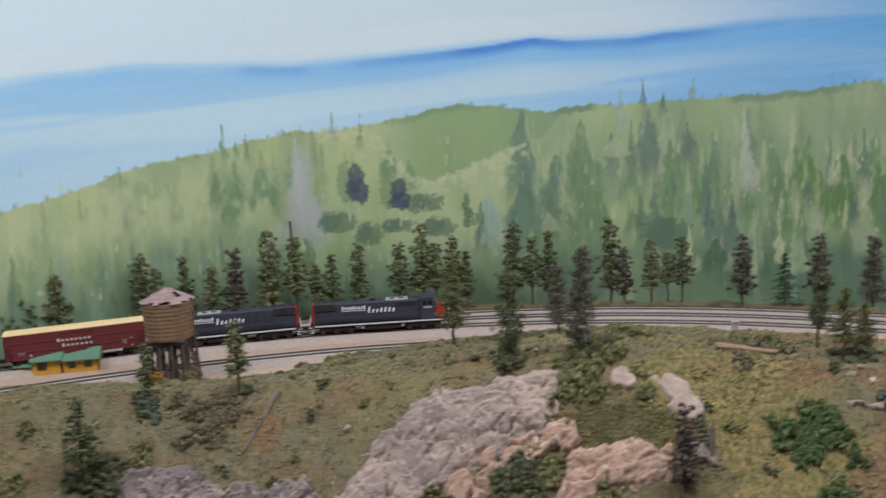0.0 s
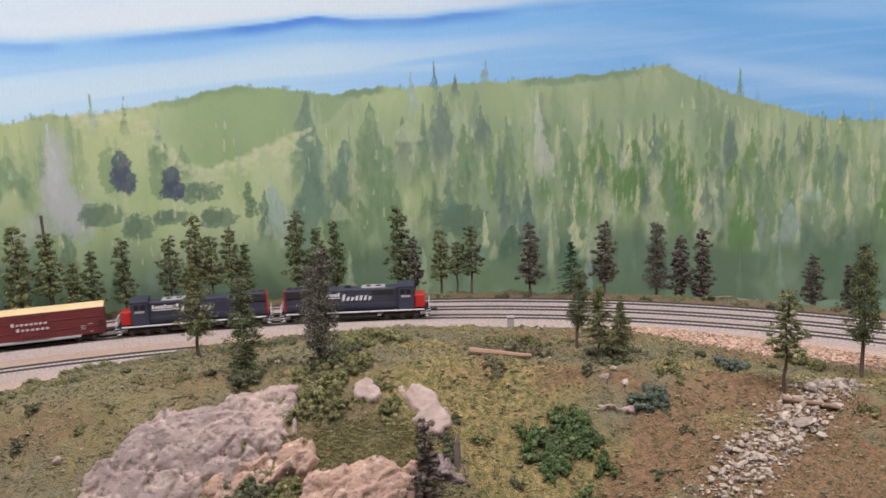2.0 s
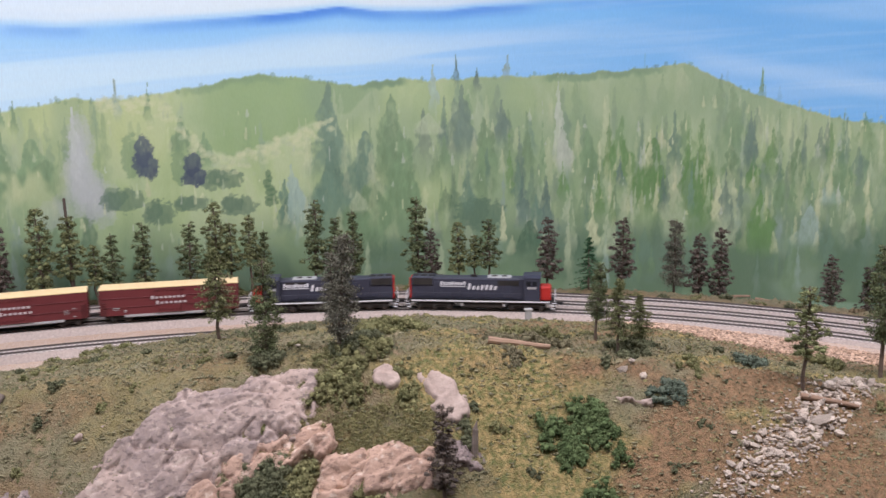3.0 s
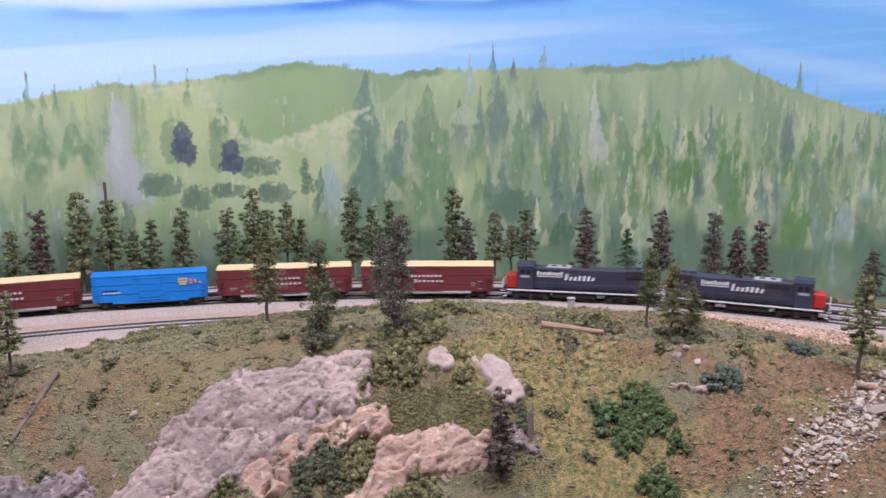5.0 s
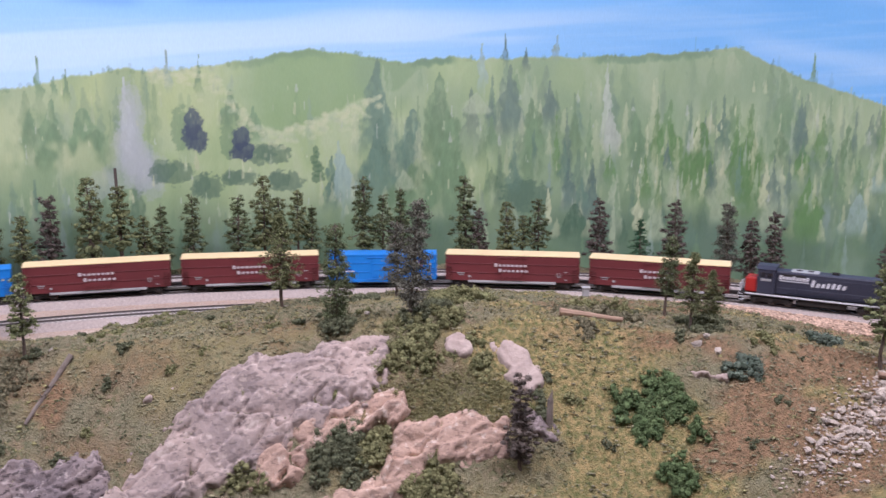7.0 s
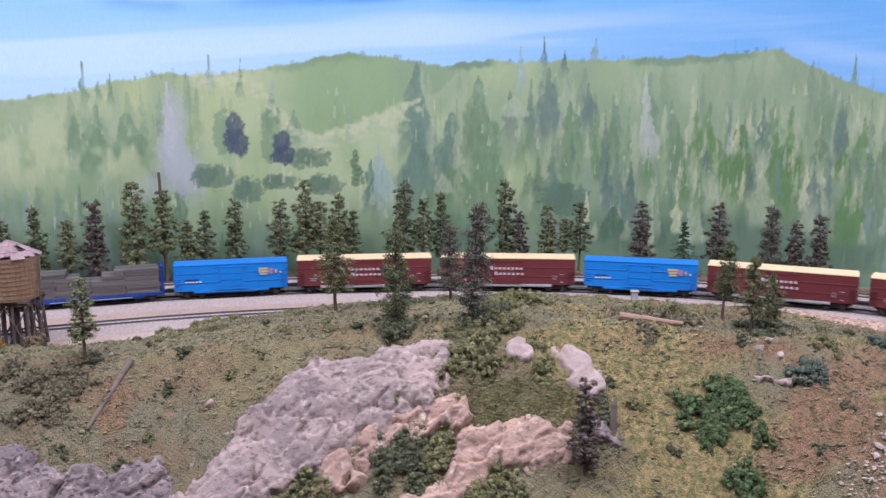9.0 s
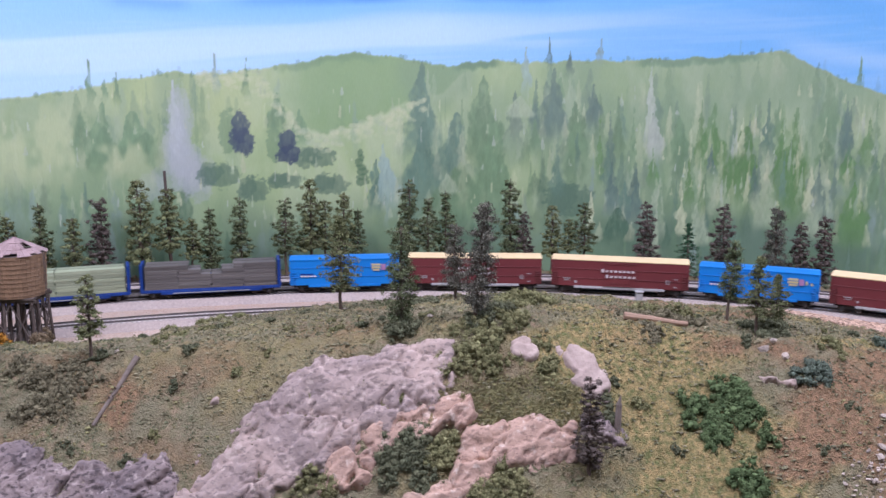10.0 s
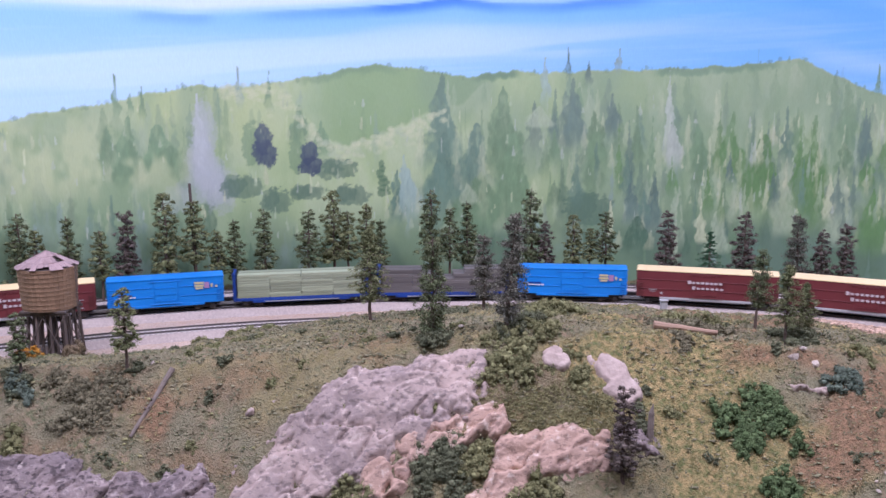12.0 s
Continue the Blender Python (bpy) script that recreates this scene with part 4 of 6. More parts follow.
def engine(label):
    """A six-axle road switcher; the cab faces +x."""
    loco = thing("locomotive", Matrix(), label, "locomotive", "engines of the train")
    length = 0.214
    half = length / 2
    part("frame", box_mesh(0, 0, 0.0132, length, 0.0335, 0.0034, bevel=0.0005), M_BLACK, loco)
    for side in (-1, 1):
        part("walkway_stripe", box_mesh(0, side * 0.0171, 0.0144, length - 0.016, 0.0008, 0.0020, bevel=0.0002), M_WHITE, loco, "white stripe along the walkway edge")
    hood = part("long_hood", box_mesh(-0.0180, 0, 0.0308, 0.1640, 0.0220, 0.0318, bevel=0.0016), M_GREY, loco)
    part("radiator_section", box_mesh(-0.0830, 0, 0.0415, 0.0330, 0.0250, 0.0130, bevel=0.0012), M_GREY, hood)
    for side in (-1, 1):
        for k in range(11):
            part("hood_door", box_mesh(-0.085 + k * 0.0125, side * 0.0112, 0.0300, 0.0108, 0.0006, 0.0225, bevel=0.0002), M_GREY, hood)
        part("grille", box_mesh(-0.083, side * 0.0128, 0.0415, 0.028, 0.0006, 0.0090), M_BLACK, hood)
        part("grille", box_mesh(0.040, side * 0.0113, 0.0400, 0.030, 0.0006, 0.0070), M_BLACK, hood)
    part("hood_end", box_mesh(-0.1008, 0, 0.0308, 0.0030, 0.0218, 0.0314, bevel=0.0012), M_SCARLET, loco, "scarlet rear hood end")
    for k in range(3):
        bm = bmesh.new()
        rod(bm, (-0.094 + k * 0.0115, 0, 0.0466), (-0.094 + k * 0.0115, 0, 0.0486), 0.0048, sides=16)
        part("radiator_fan", bm, M_BLACK, hood)
    for x in (0.020, 0.034):
        bm = bmesh.new()
        rod(bm, (x, 0, 0.0466), (x, 0, 0.0484), 0.0042, sides=14)
        part("roof_fan", bm, M_BLACK, hood)
    part("exhaust_stack", box_mesh(-0.010, 0, 0.0480, 0.009, 0.004, 0.004, bevel=0.0006), M_BLACK, hood)
    part("dynamic_brake_hatch", box_mesh(0.027, 0, 0.0472, 0.034, 0.0180, 0.0016, bevel=0.0005), M_SILVER, hood, "pale grey roof hatch")
    # cab with sloped roof
    cab = part("cab", box_mesh(0.0735, 0, 0.0320, 0.0230, 0.0330, 0.0340, bevel=0.0012), M_GREY, loco)
    bm = bmesh.new()
    pr = [(-0.0172, 0.0485), (-0.010, 0.0522), (0.010, 0.0522), (0.0172, 0.0485)]
    ends = [[bm.verts.new((x, y, z)) for y, z in pr] for x in (0.0612, 0.0862)]
    for i in range(4):
        bm.faces.new((ends[0][i], ends[1][i], ends[1][(i + 1) % 4], ends[0][(i + 1) % 4]))
    bm.faces.new(ends[0][::-1]), bm.faces.new(ends[1])
    part("cab_roof", bm, M_GREY, cab)
    for side in (-1, 1):
        for x in (0.0690, 0.0775):
            part("side_window", box_mesh(x, side * 0.01655, 0.0410, 0.0066, 0.0006, 0.0066), M_GLASS, cab)
    for y in (-0.0085, 0.0085):
        part("front_window", box_mesh(0.0851, y, 0.0425, 0.0006, 0.0100, 0.0070), M_GLASS, cab)
    part("nose", box_mesh(0.0925, 0, 0.0252, 0.0160, 0.0240, 0.0205, bevel=0.0018), M_SCARLET, loco, "scarlet short nose")
    part("number_board", box_mesh(0.0735, -0.0166, 0.0345, 0.0130, 0.0006, 0.0030), M_SILVER, cab, "row of pale plain bars")
    part("number_board", box_mesh(0.0735, 0.0166, 0.0345, 0.0130, 0.0006, 0.0030), M_SILVER, cab, "row of pale plain bars")
    part("fuel_tank", box_mesh(0.004, 0, 0.0080, 0.062, 0.0290, 0.0085, bevel=0.0022), M_BLACK, loco)
    for x in (-0.026, 0.034):
        part("fuel_gauge", box_mesh(x, -0.0148, 0.0090, 0.004, 0.0006, 0.004), M_SILVER, loco)
    for sx in (-1, 1):
        pilot = part("pilot", box_mesh(sx * (half - 0.0015), 0, 0.0095, 0.0030, 0.0310, 0.0110, bevel=0.0006), M_BLACK, loco)
        for side in (-1, 1):
            for k in range(3):
                part("step", box_mesh(sx * (half - 0.0040 + 0.001 * k), side * 0.0155, 0.0050 + 0.004 * k, 0.006, 0.004, 0.0008), M_WHITE, pilot)
        truck(loco, sx * 0.0660, 3, 0.0210, 0.0056)
        coupler(loco, sx * half, sx)
        bm = bmesh.new()
        for y in (-0.0155, -0.005, 0.005, 0.0155):
            rod(bm, (sx * (half - 0.001), y, 0.0140), (sx * (half - 0.001), y, 0.0265), 0.0006, sides=5)
        rod(bm, (sx * (half - 0.001), -0.0155, 0.0265), (sx * (half - 0.001), 0.0155, 0.0265), 0.0006, sides=5)
        rod(bm, (sx * (half - 0.001), -0.0155, 0.0205), (sx * (half - 0.001), 0.0155, 0.0205), 0.0005, sides=5)
        part("end_railing", bm, M_WHITE, loco, "white end railing")
    for side in (-1, 1):
        bm = bmesh.new()
        for k in range(9):
            x = -0.098 + k * 0.0190
            rod(bm, (x, side * 0.0164, 0.0150), (x, side * 0.0164, 0.0262), 0.00035, sides=4)
        rod(bm, (-0.100, side * 0.0164, 0.0262), (0.060, side * 0.0164, 0.0262), 0.00035, sides=4)
        part("handrail", bm, M_GREY, loco)
    # slanted name: small letters with an underline, then taller ones, as plain bars
    cells = [(-0.0560 + 0.0041 * k, 0.0364 + (0.0056 if k % 4 == 0 else 0.0042) / 2, 0.0030, 0.0056 if k % 4 == 0 else 0.0042, 0.0009) for k in range(9)]
    cells += [(-0.0390, 0.0346, 0.0370, 0.0012, 0.0)]
    cells += [(-0.0165 + 0.0062 * k, 0.0302 + (0.0092, 0.0054, 0.0054, 0.0068, 0.0072, 0.0068, 0.0054)[k] / 2, 0.0036, (0.0092, 0.0054, 0.0054, 0.0068, 0.0072, 0.0068, 0.0054)[k], 0.0018) for k in range(7)]
    lettering(loco, cells, M_WHITE, 0.0119)
    return loco


def build_train():
    lead = engine("dark grey leading locomotive with scarlet nose and white name")
    second = engine("dark grey trailing locomotive facing backwards with scarlet ends")
    red = boxcar("boxcar", 0.1880, 0.0475, M_OXIDE, M_OXIDE_DK, M_ROOF, "oxide red boxcar with cream roof and white lettering", "red")
    blue = boxcar("boxcar", 0.1530, 0.0462, M_BLUE, M_BLUE, M_BLUE, "bright blue short boxcar with a faded yellow emblem", "blue")
    old = lumber_car("blue bulkhead flatcar with weathered dark lumber, notched on top", M_LUMBER_OLD, True)
    fresh = lumber_car("blue bulkhead flatcar stacked with green wrapped lumber", M_LUMBER, False)
    row = [(lead, 0.228), (second, 0.228), (red, 0.205)]
    for kind in "RBRRB":
        row.append((copy_thing(red if kind == "R" else blue, Matrix()), 0.205) if kind == "R" else ((blue if kind == "B" and blue not in [o for o, _ in row] else copy_thing(blue, Matrix())), 0.168))
    row += [(old, 0.203), (fresh, 0.203), (copy_thing(blue, Matrix()), 0.168), (copy_thing(red, Matrix()), 0.205)]
    return row, second


TRAIN, TRAILING = build_train()


# ---- trees ----
def flakes(rng, centres, spread, size, flat=0.0):
    """Loose triangles scattered round centres: needles, leaves, foam turf."""
    n = len(centres)
    c = np.asarray(centres) + rng.normal(0, 1, (n, 3)) * np.asarray(spread)
    a, b = rng.normal(0, 1, (n, 3)), rng.normal(0, 1, (n, 3))
    if flat:
        a[:, 2] *= flat
        b[:, 2] *= flat
    a /= np.linalg.norm(a, axis=1)[:, None] + 1e-9
    b /= np.linalg.norm(b, axis=1)[:, None] + 1e-9
    s = (np.asarray(size) * rng.uniform(0.6, 1.5, n))[:, None]
    verts = np.stack((c - 0.5 * s * a, c + 0.5 * s * a, c + s * b), 1).reshape(-1, 3)
    return verts.tolist(), np.arange(3 * n).reshape(n, 3).tolist()


def crumbs_out(rng, centres, normals, size, tilt=0.4):
    """Loose triangles that lie on the surface of a lump, each turned outwards, a little askew."""
    n = len(centres)
    up = np.asarray(normals) + rng.normal(0, tilt, (n, 3))
    a = np.cross(up, rng.normal(0, 1, (n, 3)))
    a /= np.linalg.norm(a, axis=1)[:, None] + 1e-9
    b = np.cross(up / (np.linalg.norm(up, axis=1)[:, None] + 1e-9), a)
    s = (size * rng.uniform(0.6, 1.5, n))[:, None]
    c = np.asarray(centres)
    verts = np.stack((c - 0.5 * s * a - 0.4 * s * b, c + 0.5 * s * a - 0.4 * s * b, c + 0.6 * s * b), 1).reshape(-1, 3)
    return verts.tolist(), np.arange(3 * n).reshape(n, 3).tolist()


TREE = 0.12


def foam_ball(level):
    bm = bmesh.new()
    bmesh.ops.create_icosphere(bm, subdivisions=level, radius=1)
    v = np.array([tuple(p.co) for p in bm.verts])
    f = np.array([[p.index for p in q.verts] for q in bm.faces])
    bm.free()
    return v, f


ICO_V, ICO_F = foam_ball(1)


def bent_trunk(r, thick=0.0024):
    bm = bmesh.new()
    bends = [Vector((r.uniform(-0.002, 0.002), r.uniform(-0.002, 0.002), TREE * k / 6)) if k else Vector((0, 0, -0.004)) for k in range(7)]
    for k in range(6):
        rod(bm, bends[k], bends[k + 1], thick * (1 - k / 7.5), thick * (1 - (k + 1) / 7.5), 7)
    return bm


def foam_pine(seed, leaf, wide, bare, fuzz, label, name="pine_tree"):
    """A model pine, TREE metres tall: wire trunk and a column of torn foam clumps with gaps and a blunt tip."""
    rng, r = np.random.RandomState(seed), random.Random(seed)
    ob = thing(name, pose(0, 0, -3), label, "tree", "model trees")
    part("trunk", bent_trunk(r), M_TRUNK, ob)
    bm, verts, faces, crumbs, turned, count = bmesh.new(), [], [], [], [], 0
    k, f = 0, bare
    while f < 0.985:
        g = (f - bare) / (1 - bare)
        waist = 0.84 + 0.4 * noise.noise((seed * 3.1, f * 7, 1.0)) + 0.2 * math.sin(f * 40 + seed)
        reach = 1.55 * wide * TREE * max(0.14, (0.30 + 0.70 * (1 - g) ** 0.75) * min(1.0, 0.55 + 3.5 * g) * waist)
        for arm in range(6 if g < 0.6 else 4):
            ang = k * 2.4 + arm * 1.35 + r.uniform(-0.4, 0.4)
            out = reach * r.uniform(0.35, 1.0)
            p = np.array((out * math.cos(ang), out * math.sin(ang), f * TREE + r.uniform(-0.0045, 0.0045) - 0.2 * out))
            rod(bm, (0, 0, f * TREE), tuple(p), 0.0005, 0.0002, 3)
            size = r.uniform(0.0022, 0.0041) * (1.15 - 0.4 * g) * (1.15 if fuzz else 1.0)
            if not fuzz:
                verts.append(ICO_V * size * rng.uniform(0.55, 1.2, (len(ICO_V), 1)) * np.array((1.15, 1.15, 0.72)) + p)
                faces.append(ICO_F + count)
                count += len(ICO_V)
            n = 96 if fuzz else 44
            shell = rng.normal(0, 1, (n, 3))
            shell /= np.linalg.norm(shell, axis=1)[:, None]
            crumbs.append(shell * size * rng.uniform(0.3 if fuzz else 0.8, 1.7, (n, 1)) * np.array((1.2, 1.2, 0.8)) + p)
            turned.append(shell)
        f += r.uniform(0.024, 0.042)
        k += 1
    part("limb", bm, M_TRUNK, ob)
    v, fcs = crumbs_out(rng, np.concatenate(crumbs), np.concatenate(turned), 0.0013, 1.2 if fuzz else 0.5)
    if verts:
        v = np.concatenate(verts).tolist() + v
        fcs = np.concatenate(faces).tolist() + [[i + count for i in t] for t in fcs]
    joined("crown", v, fcs, leaf, ob)
    return ob


def layered_pine(seed, leaf, wide, bare, taper, dense, label, name="pine_tree"):
    """A model pine of drooping boughs in layers, TREE metres tall."""
    rng, r = np.random.RandomState(seed), random.Random(seed)
    ob = thing(name, pose(0, 0, -3), label, "tree", "model trees")
    part("trunk", bent_trunk(r), M_TRUNK, ob)
    centres, bm = [], bmesh.new()
    levels = int(30 * dense)
    for k in range(levels):
        f = bare + (1 - bare) * (k + r.random()) / levels
        g = (f - bare) / (1 - bare)
        reach = 1.5 * wide * TREE * (math.sin(math.pi * min(1, 0.16 + 0.84 * g) ** taper) * 0.8 + 0.2 * (1 - g)) * r.uniform(0.45, 1.2)
        reach = max(reach, 0.0022)
        for arm in range(r.choice((2, 3, 3, 4))):
            ang = r.uniform(0, 2 * math.pi)
            tip = Vector((reach * math.cos(ang), reach * math.sin(ang), f * TREE - 0.25 * reach + r.uniform(-0.002, 0.003)))
            root = Vector((0, 0, f * TREE))
            rod(bm, root, tip, 0.0006, 0.0002, 4)
            for q in range(3):
                p = root.lerp(tip, 0.4 + 0.3 * q)
                centres += [tuple(p + Vector((r.gauss(0, 0.0013), r.gauss(0, 0.0013), r.gauss(0, 0.0007))))] * int(30 * (1.2 - 0.2 * q))
    part("limb", bm, M_TRUNK, ob)
    v, fcs = flakes(rng, centres, (0.0018, 0.0018, 0.0008), 0.0015)
    joined("crown", v, fcs, leaf, ob)
    return ob


KINDS = {"olive": [foam_pine(s, M_LEAF[0], w, b, False, "olive green model pine with ragged clumps of foam") for s, w, b in ((1, 0.135, 0.40), (2, 0.122, 0.42), (3, 0.145, 0.30))],
         "dark": [foam_pine(s, M_LEAF[1], w, b, False, "dark green model pine with a narrow clumpy crown") for s, w, b in ((4, 0.135, 0.25), (5, 0.145, 0.34), (6, 0.125, 0.22))],
         "rust": [foam_pine(s, M_LEAF[2], w, b, False, "dying reddish brown model pine") for s, w, b in ((7, 0.150, 0.14), (8, 0.135, 0.22))],
         "grey": [foam_pine(s, M_LEAF[3], w, b, True, "grey dusty model pine with thin needles") for s, w, b in ((9, 0.130, 0.22), (10, 0.105, 0.14))],
         "fuzzy": [foam_pine(s, M_LEAF[1], w, b, True, "dense dark green model pine with soft needles") for s, w, b in ((15, 0.115, 0.34), (14, 0.130, 0.12))],
         "layered": [layered_pine(s, M_LEAF[0], w, b, t, d, "olive green model pine with drooping boughs") for s, w, b, t, d in ((1, 0.150, 0.26, 0.9, 1.6), (3, 0.135, 0.26, 0.85, 1.5))],
         "bright": [layered_pine(12, M_LEAF[4], 0.19, 0.04, 0.62, 1.3, "bright green conical model spruce", "spruce_tree")]}
PLANTED = set()


def plant(kind, n, x, y, height, lean=0.0):
    src = KINDS[kind][n % len(KINDS[kind])]
    k = height / TREE
    z = ground_at(x, y)
    if track_offset(x, y) > 0:
        height += 1.222 - z
        k = height / TREE
    m = pose(x, y, z, 0, lean, 0) @ pose(0, 0, 0, 0, 0, 47 * n) @ Matrix.Diagonal((k ** 0.75, k ** 0.75, k, 1))
    if src.name not in PLANTED:
        PLANTED.add(src.name)
        src.matrix_basis = m
        return src
    return copy_thing(src, Matrix.LocRotScale(m.translation, m.to_quaternion(), None) @ Matrix.Diagonal((k ** 0.75 / src.scale[0], k ** 0.75 / src.scale[1], k / src.scale[2], 1)))


BACK_A = [(-0.549, 1.386, 0.141), (-0.529, 1.392, 0.116), (-0.489, 1.410, 0.133), (-0.451, 1.427, 0.109), (-0.416, 1.440, 0.134), (-0.366, 1.462, 0.157), (-0.327, 1.477, 0.146), (-0.296, 1.487, 0.097),
          (-0.271, 1.496, 0.113), (-0.229, 1.512, 0.126), (-0.163, 1.537, 0.119), (-0.126, 1.551, 0.147), (-0.103, 1.556, 0.115), (-0.074, 1.565, 0.123), (-0.053, 1.571, 0.099), (0.029, 1.592, 0.143),
          (0.060, 1.599, 0.111), (0.090, 1.608, 0.122)]
BACK_A_KIND = "dark olive dark olive rust olive olive olive dark dark dark olive olive olive dark dark dark dark".split()
BACK_B = [(0.195, 1.611, 0.141), (0.218, 1.604, 0.086), (0.262, 1.588, 0.099), (0.288, 1.578, 0.080), (0.310, 1.567, 0.107), (0.402, 1.532, 0.113), (0.464, 1.511, 0.082), (0.519, 1.514, 0.112),
          (0.606, 1.521, 0.107), (0.642, 1.512, 0.082), (0.673, 1.498, 0.093), (0.822, 1.429, 0.059), (0.865, 1.399, 0.046), (0.879, 1.388, 0.082), (-0.702, 1.321, 0.127), (-0.664, 1.336, 0.122), (-0.729, 1.304, 0.105)]
BACK_B_KIND = "dark rust olive olive dark rust bright rust grey rust rust rust rust dark dark olive dark".split()
for n, (row, kind) in enumerate(zip(BACK_A + BACK_B, BACK_A_KIND + BACK_B_KIND)):
    plant(kind, n, *row)
FRONT = [("layered", -0.045, 1.085, 0.104), ("fuzzy", 0.022, 0.962, 0.100), ("grey", 0.080, 1.095, 0.088), ("grey", 0.092, 0.958, 0.116, 5), ("fuzzy", 0.364, 1.035, 0.084, 3), ("layered", 0.375, 0.980, 0.080),
         ("layered", 0.402, 1.000, 0.060), ("olive", 0.554, 0.942, 0.110), ("fuzzy", 0.676, 1.017, 0.137), ("olive", -0.272, 0.953, 0.081), ("dark", -0.373, 0.953, 0.064), ("dark", -0.423, 0.886, 0.105), ("rust", 0.187, 0.858, 0.088)]
for n, (kind, x, y, h, *lean) in enumerate(FRONT):
    plant(kind, n + 2, x, y, h, *lean)


# ---- bushes and turf ----
def bush(kind, n, x, y, r, height=None):
    """A clump of torn foam: many small uneven lumps with loose crumbs on them."""
    rng = np.random.RandomState(100 + n)
    label = {"olive": "olive green foam bush on the slope", "green": "fresh green leafy bush on the slope", "teal": "blue-green foam bush on the slope", "dark": "dark green foam bush at the ground",
             "moss": "low mossy green growth on the slope", "sage": "brownish sage green foam bush on the slope", "brown": "dry brown weed clump by the tower", "orange": "orange flowering weed clump by the tower"}[kind]
    h = height or 0.8 * r
    tufts = []
    for k in range(max(3, int(7 * (r / 0.02)))):
        a, q = rng.uniform(0, 2 * math.pi), math.sqrt(rng.uniform(0, 1)) * 0.8 * r
        tufts.append((x + q * math.cos(a), y + 0.6 * q * math.sin(a), rng.uniform(0.22, 0.42) * r + 0.0015, h * (1 - 0.6 * (q / r) ** 2) * rng.uniform(0.35, 1.0)))
    verts, faces, crumbs, turned, count = [], [], [], [], 0
    for tx, ty, tr, th in tufts:
        for k in range(max(5, int(9 * (tr / 0.006) ** 1.3))):
            d = rng.normal(0, 1, 3)
            d /= np.linalg.norm(d)
            q = rng.uniform(0.2, 1.0) ** 0.5
            lx, ly = tx + d[0] * tr * q, ty + 0.8 * d[1] * tr * q
            lz = smooth_ground(lx, ly) + th * (0.45 + 0.5 * d[2] * q)
            size = min(0.0042, 0.55 * tr) * rng.uniform(0.5, 1.15)
            verts.append(ICO_V * 0.8 * size * rng.uniform(0.7, 1.2, (len(ICO_V), 1)) + np.array((lx, ly, lz)))
            faces.append(ICO_F + count)
            count += len(ICO_V)
            shell = rng.normal(0, 1, (54, 3))
            shell /= np.linalg.norm(shell, axis=1)[:, None]
            crumbs.append(shell * size * rng.uniform(0.75, 1.35, (54, 1)) + np.array((lx, ly, lz)))
            turned.append(shell)
    cv, cf = crumbs_out(rng, np.concatenate(crumbs), np.concatenate(turned), 0.0012)
    v = np.concatenate(verts).tolist() + cv
    f = np.concatenate(faces).tolist() + [[i + count for i in t] for t in cf]
    tagged(joined("bush", v, f, M_BUSH[kind]), label, "bush", "bushes")


BUSH_A = [("sage", -0.318, 0.938, 0.018), ("sage", -0.300, 0.926, 0.020), ("sage", -0.337, 0.948, 0.014), ("sage", -0.281, 0.934, 0.014), ("sage", -0.287, 0.915, 0.013), ("sage", -0.322, 0.917, 0.014), ("green", 0.298, 0.902, 0.024, 0.012), ("green", 0.328, 0.909, 0.026, 0.014), ("green", 0.308, 0.890, 0.022, 0.011), ("green", 0.340, 0.900, 0.016, 0.010), ("dark", 0.016, 0.868, 0.024, 0.018), ("dark", 0.030, 0.878, 0.020, 0.020), ("dark", 0.038, 0.864, 0.020, 0.014), ("olive", 0.058, 0.874, 0.020, 0.013), ("dark", 0.026, 0.870, 0.014, 0.018),
          ("teal", 0.410, 0.929, 0.018), ("olive", 0.066, 0.922, 0.015, 0.013), ("olive", 0.084, 0.929, 0.019, 0.017), ("olive", 0.076, 0.938, 0.014, 0.014), ("olive", 0.103, 0.935, 0.020, 0.018), ("olive", 0.118, 0.946, 0.018, 0.018), ("olive", 0.102, 0.921, 0.013, 0.012), ("olive", 0.128, 0.925, 0.012, 0.007), ("olive", 0.160, 0.920, 0.016, 0.015), ("olive", 0.152, 0.934, 0.012, 0.013), ("olive", 0.060, 0.932, 0.010, 0.006), ("olive", 0.151, 1.025, 0.027),
          ("olive", 0.119, 1.032, 0.018), ("dark", 0.094, 0.958, 0.018), ("sage", 0.258, 0.996, 0.020, 0.014), ("sage", 0.284, 0.997, 0.020, 0.014), ("sage", 0.312, 0.993, 0.018, 0.011), ("sage", 0.258, 0.963, 0.012, 0.006), ("sage", 0.268, 0.946, 0.011, 0.007), ("dark", 0.391, 0.992, 0.024), ("dark", 0.018, 0.952, 0.017),
          ("dark", -0.118, 1.290, 0.010), ("dark", -0.078, 1.262, 0.011), ("olive", -0.215, 1.160, 0.020), ("olive", -0.180, 1.180, 0.018), ("olive", -0.250, 1.140, 0.016), ("olive", -0.091, 1.000, 0.011), ("olive", -0.042, 0.975, 0.010)]
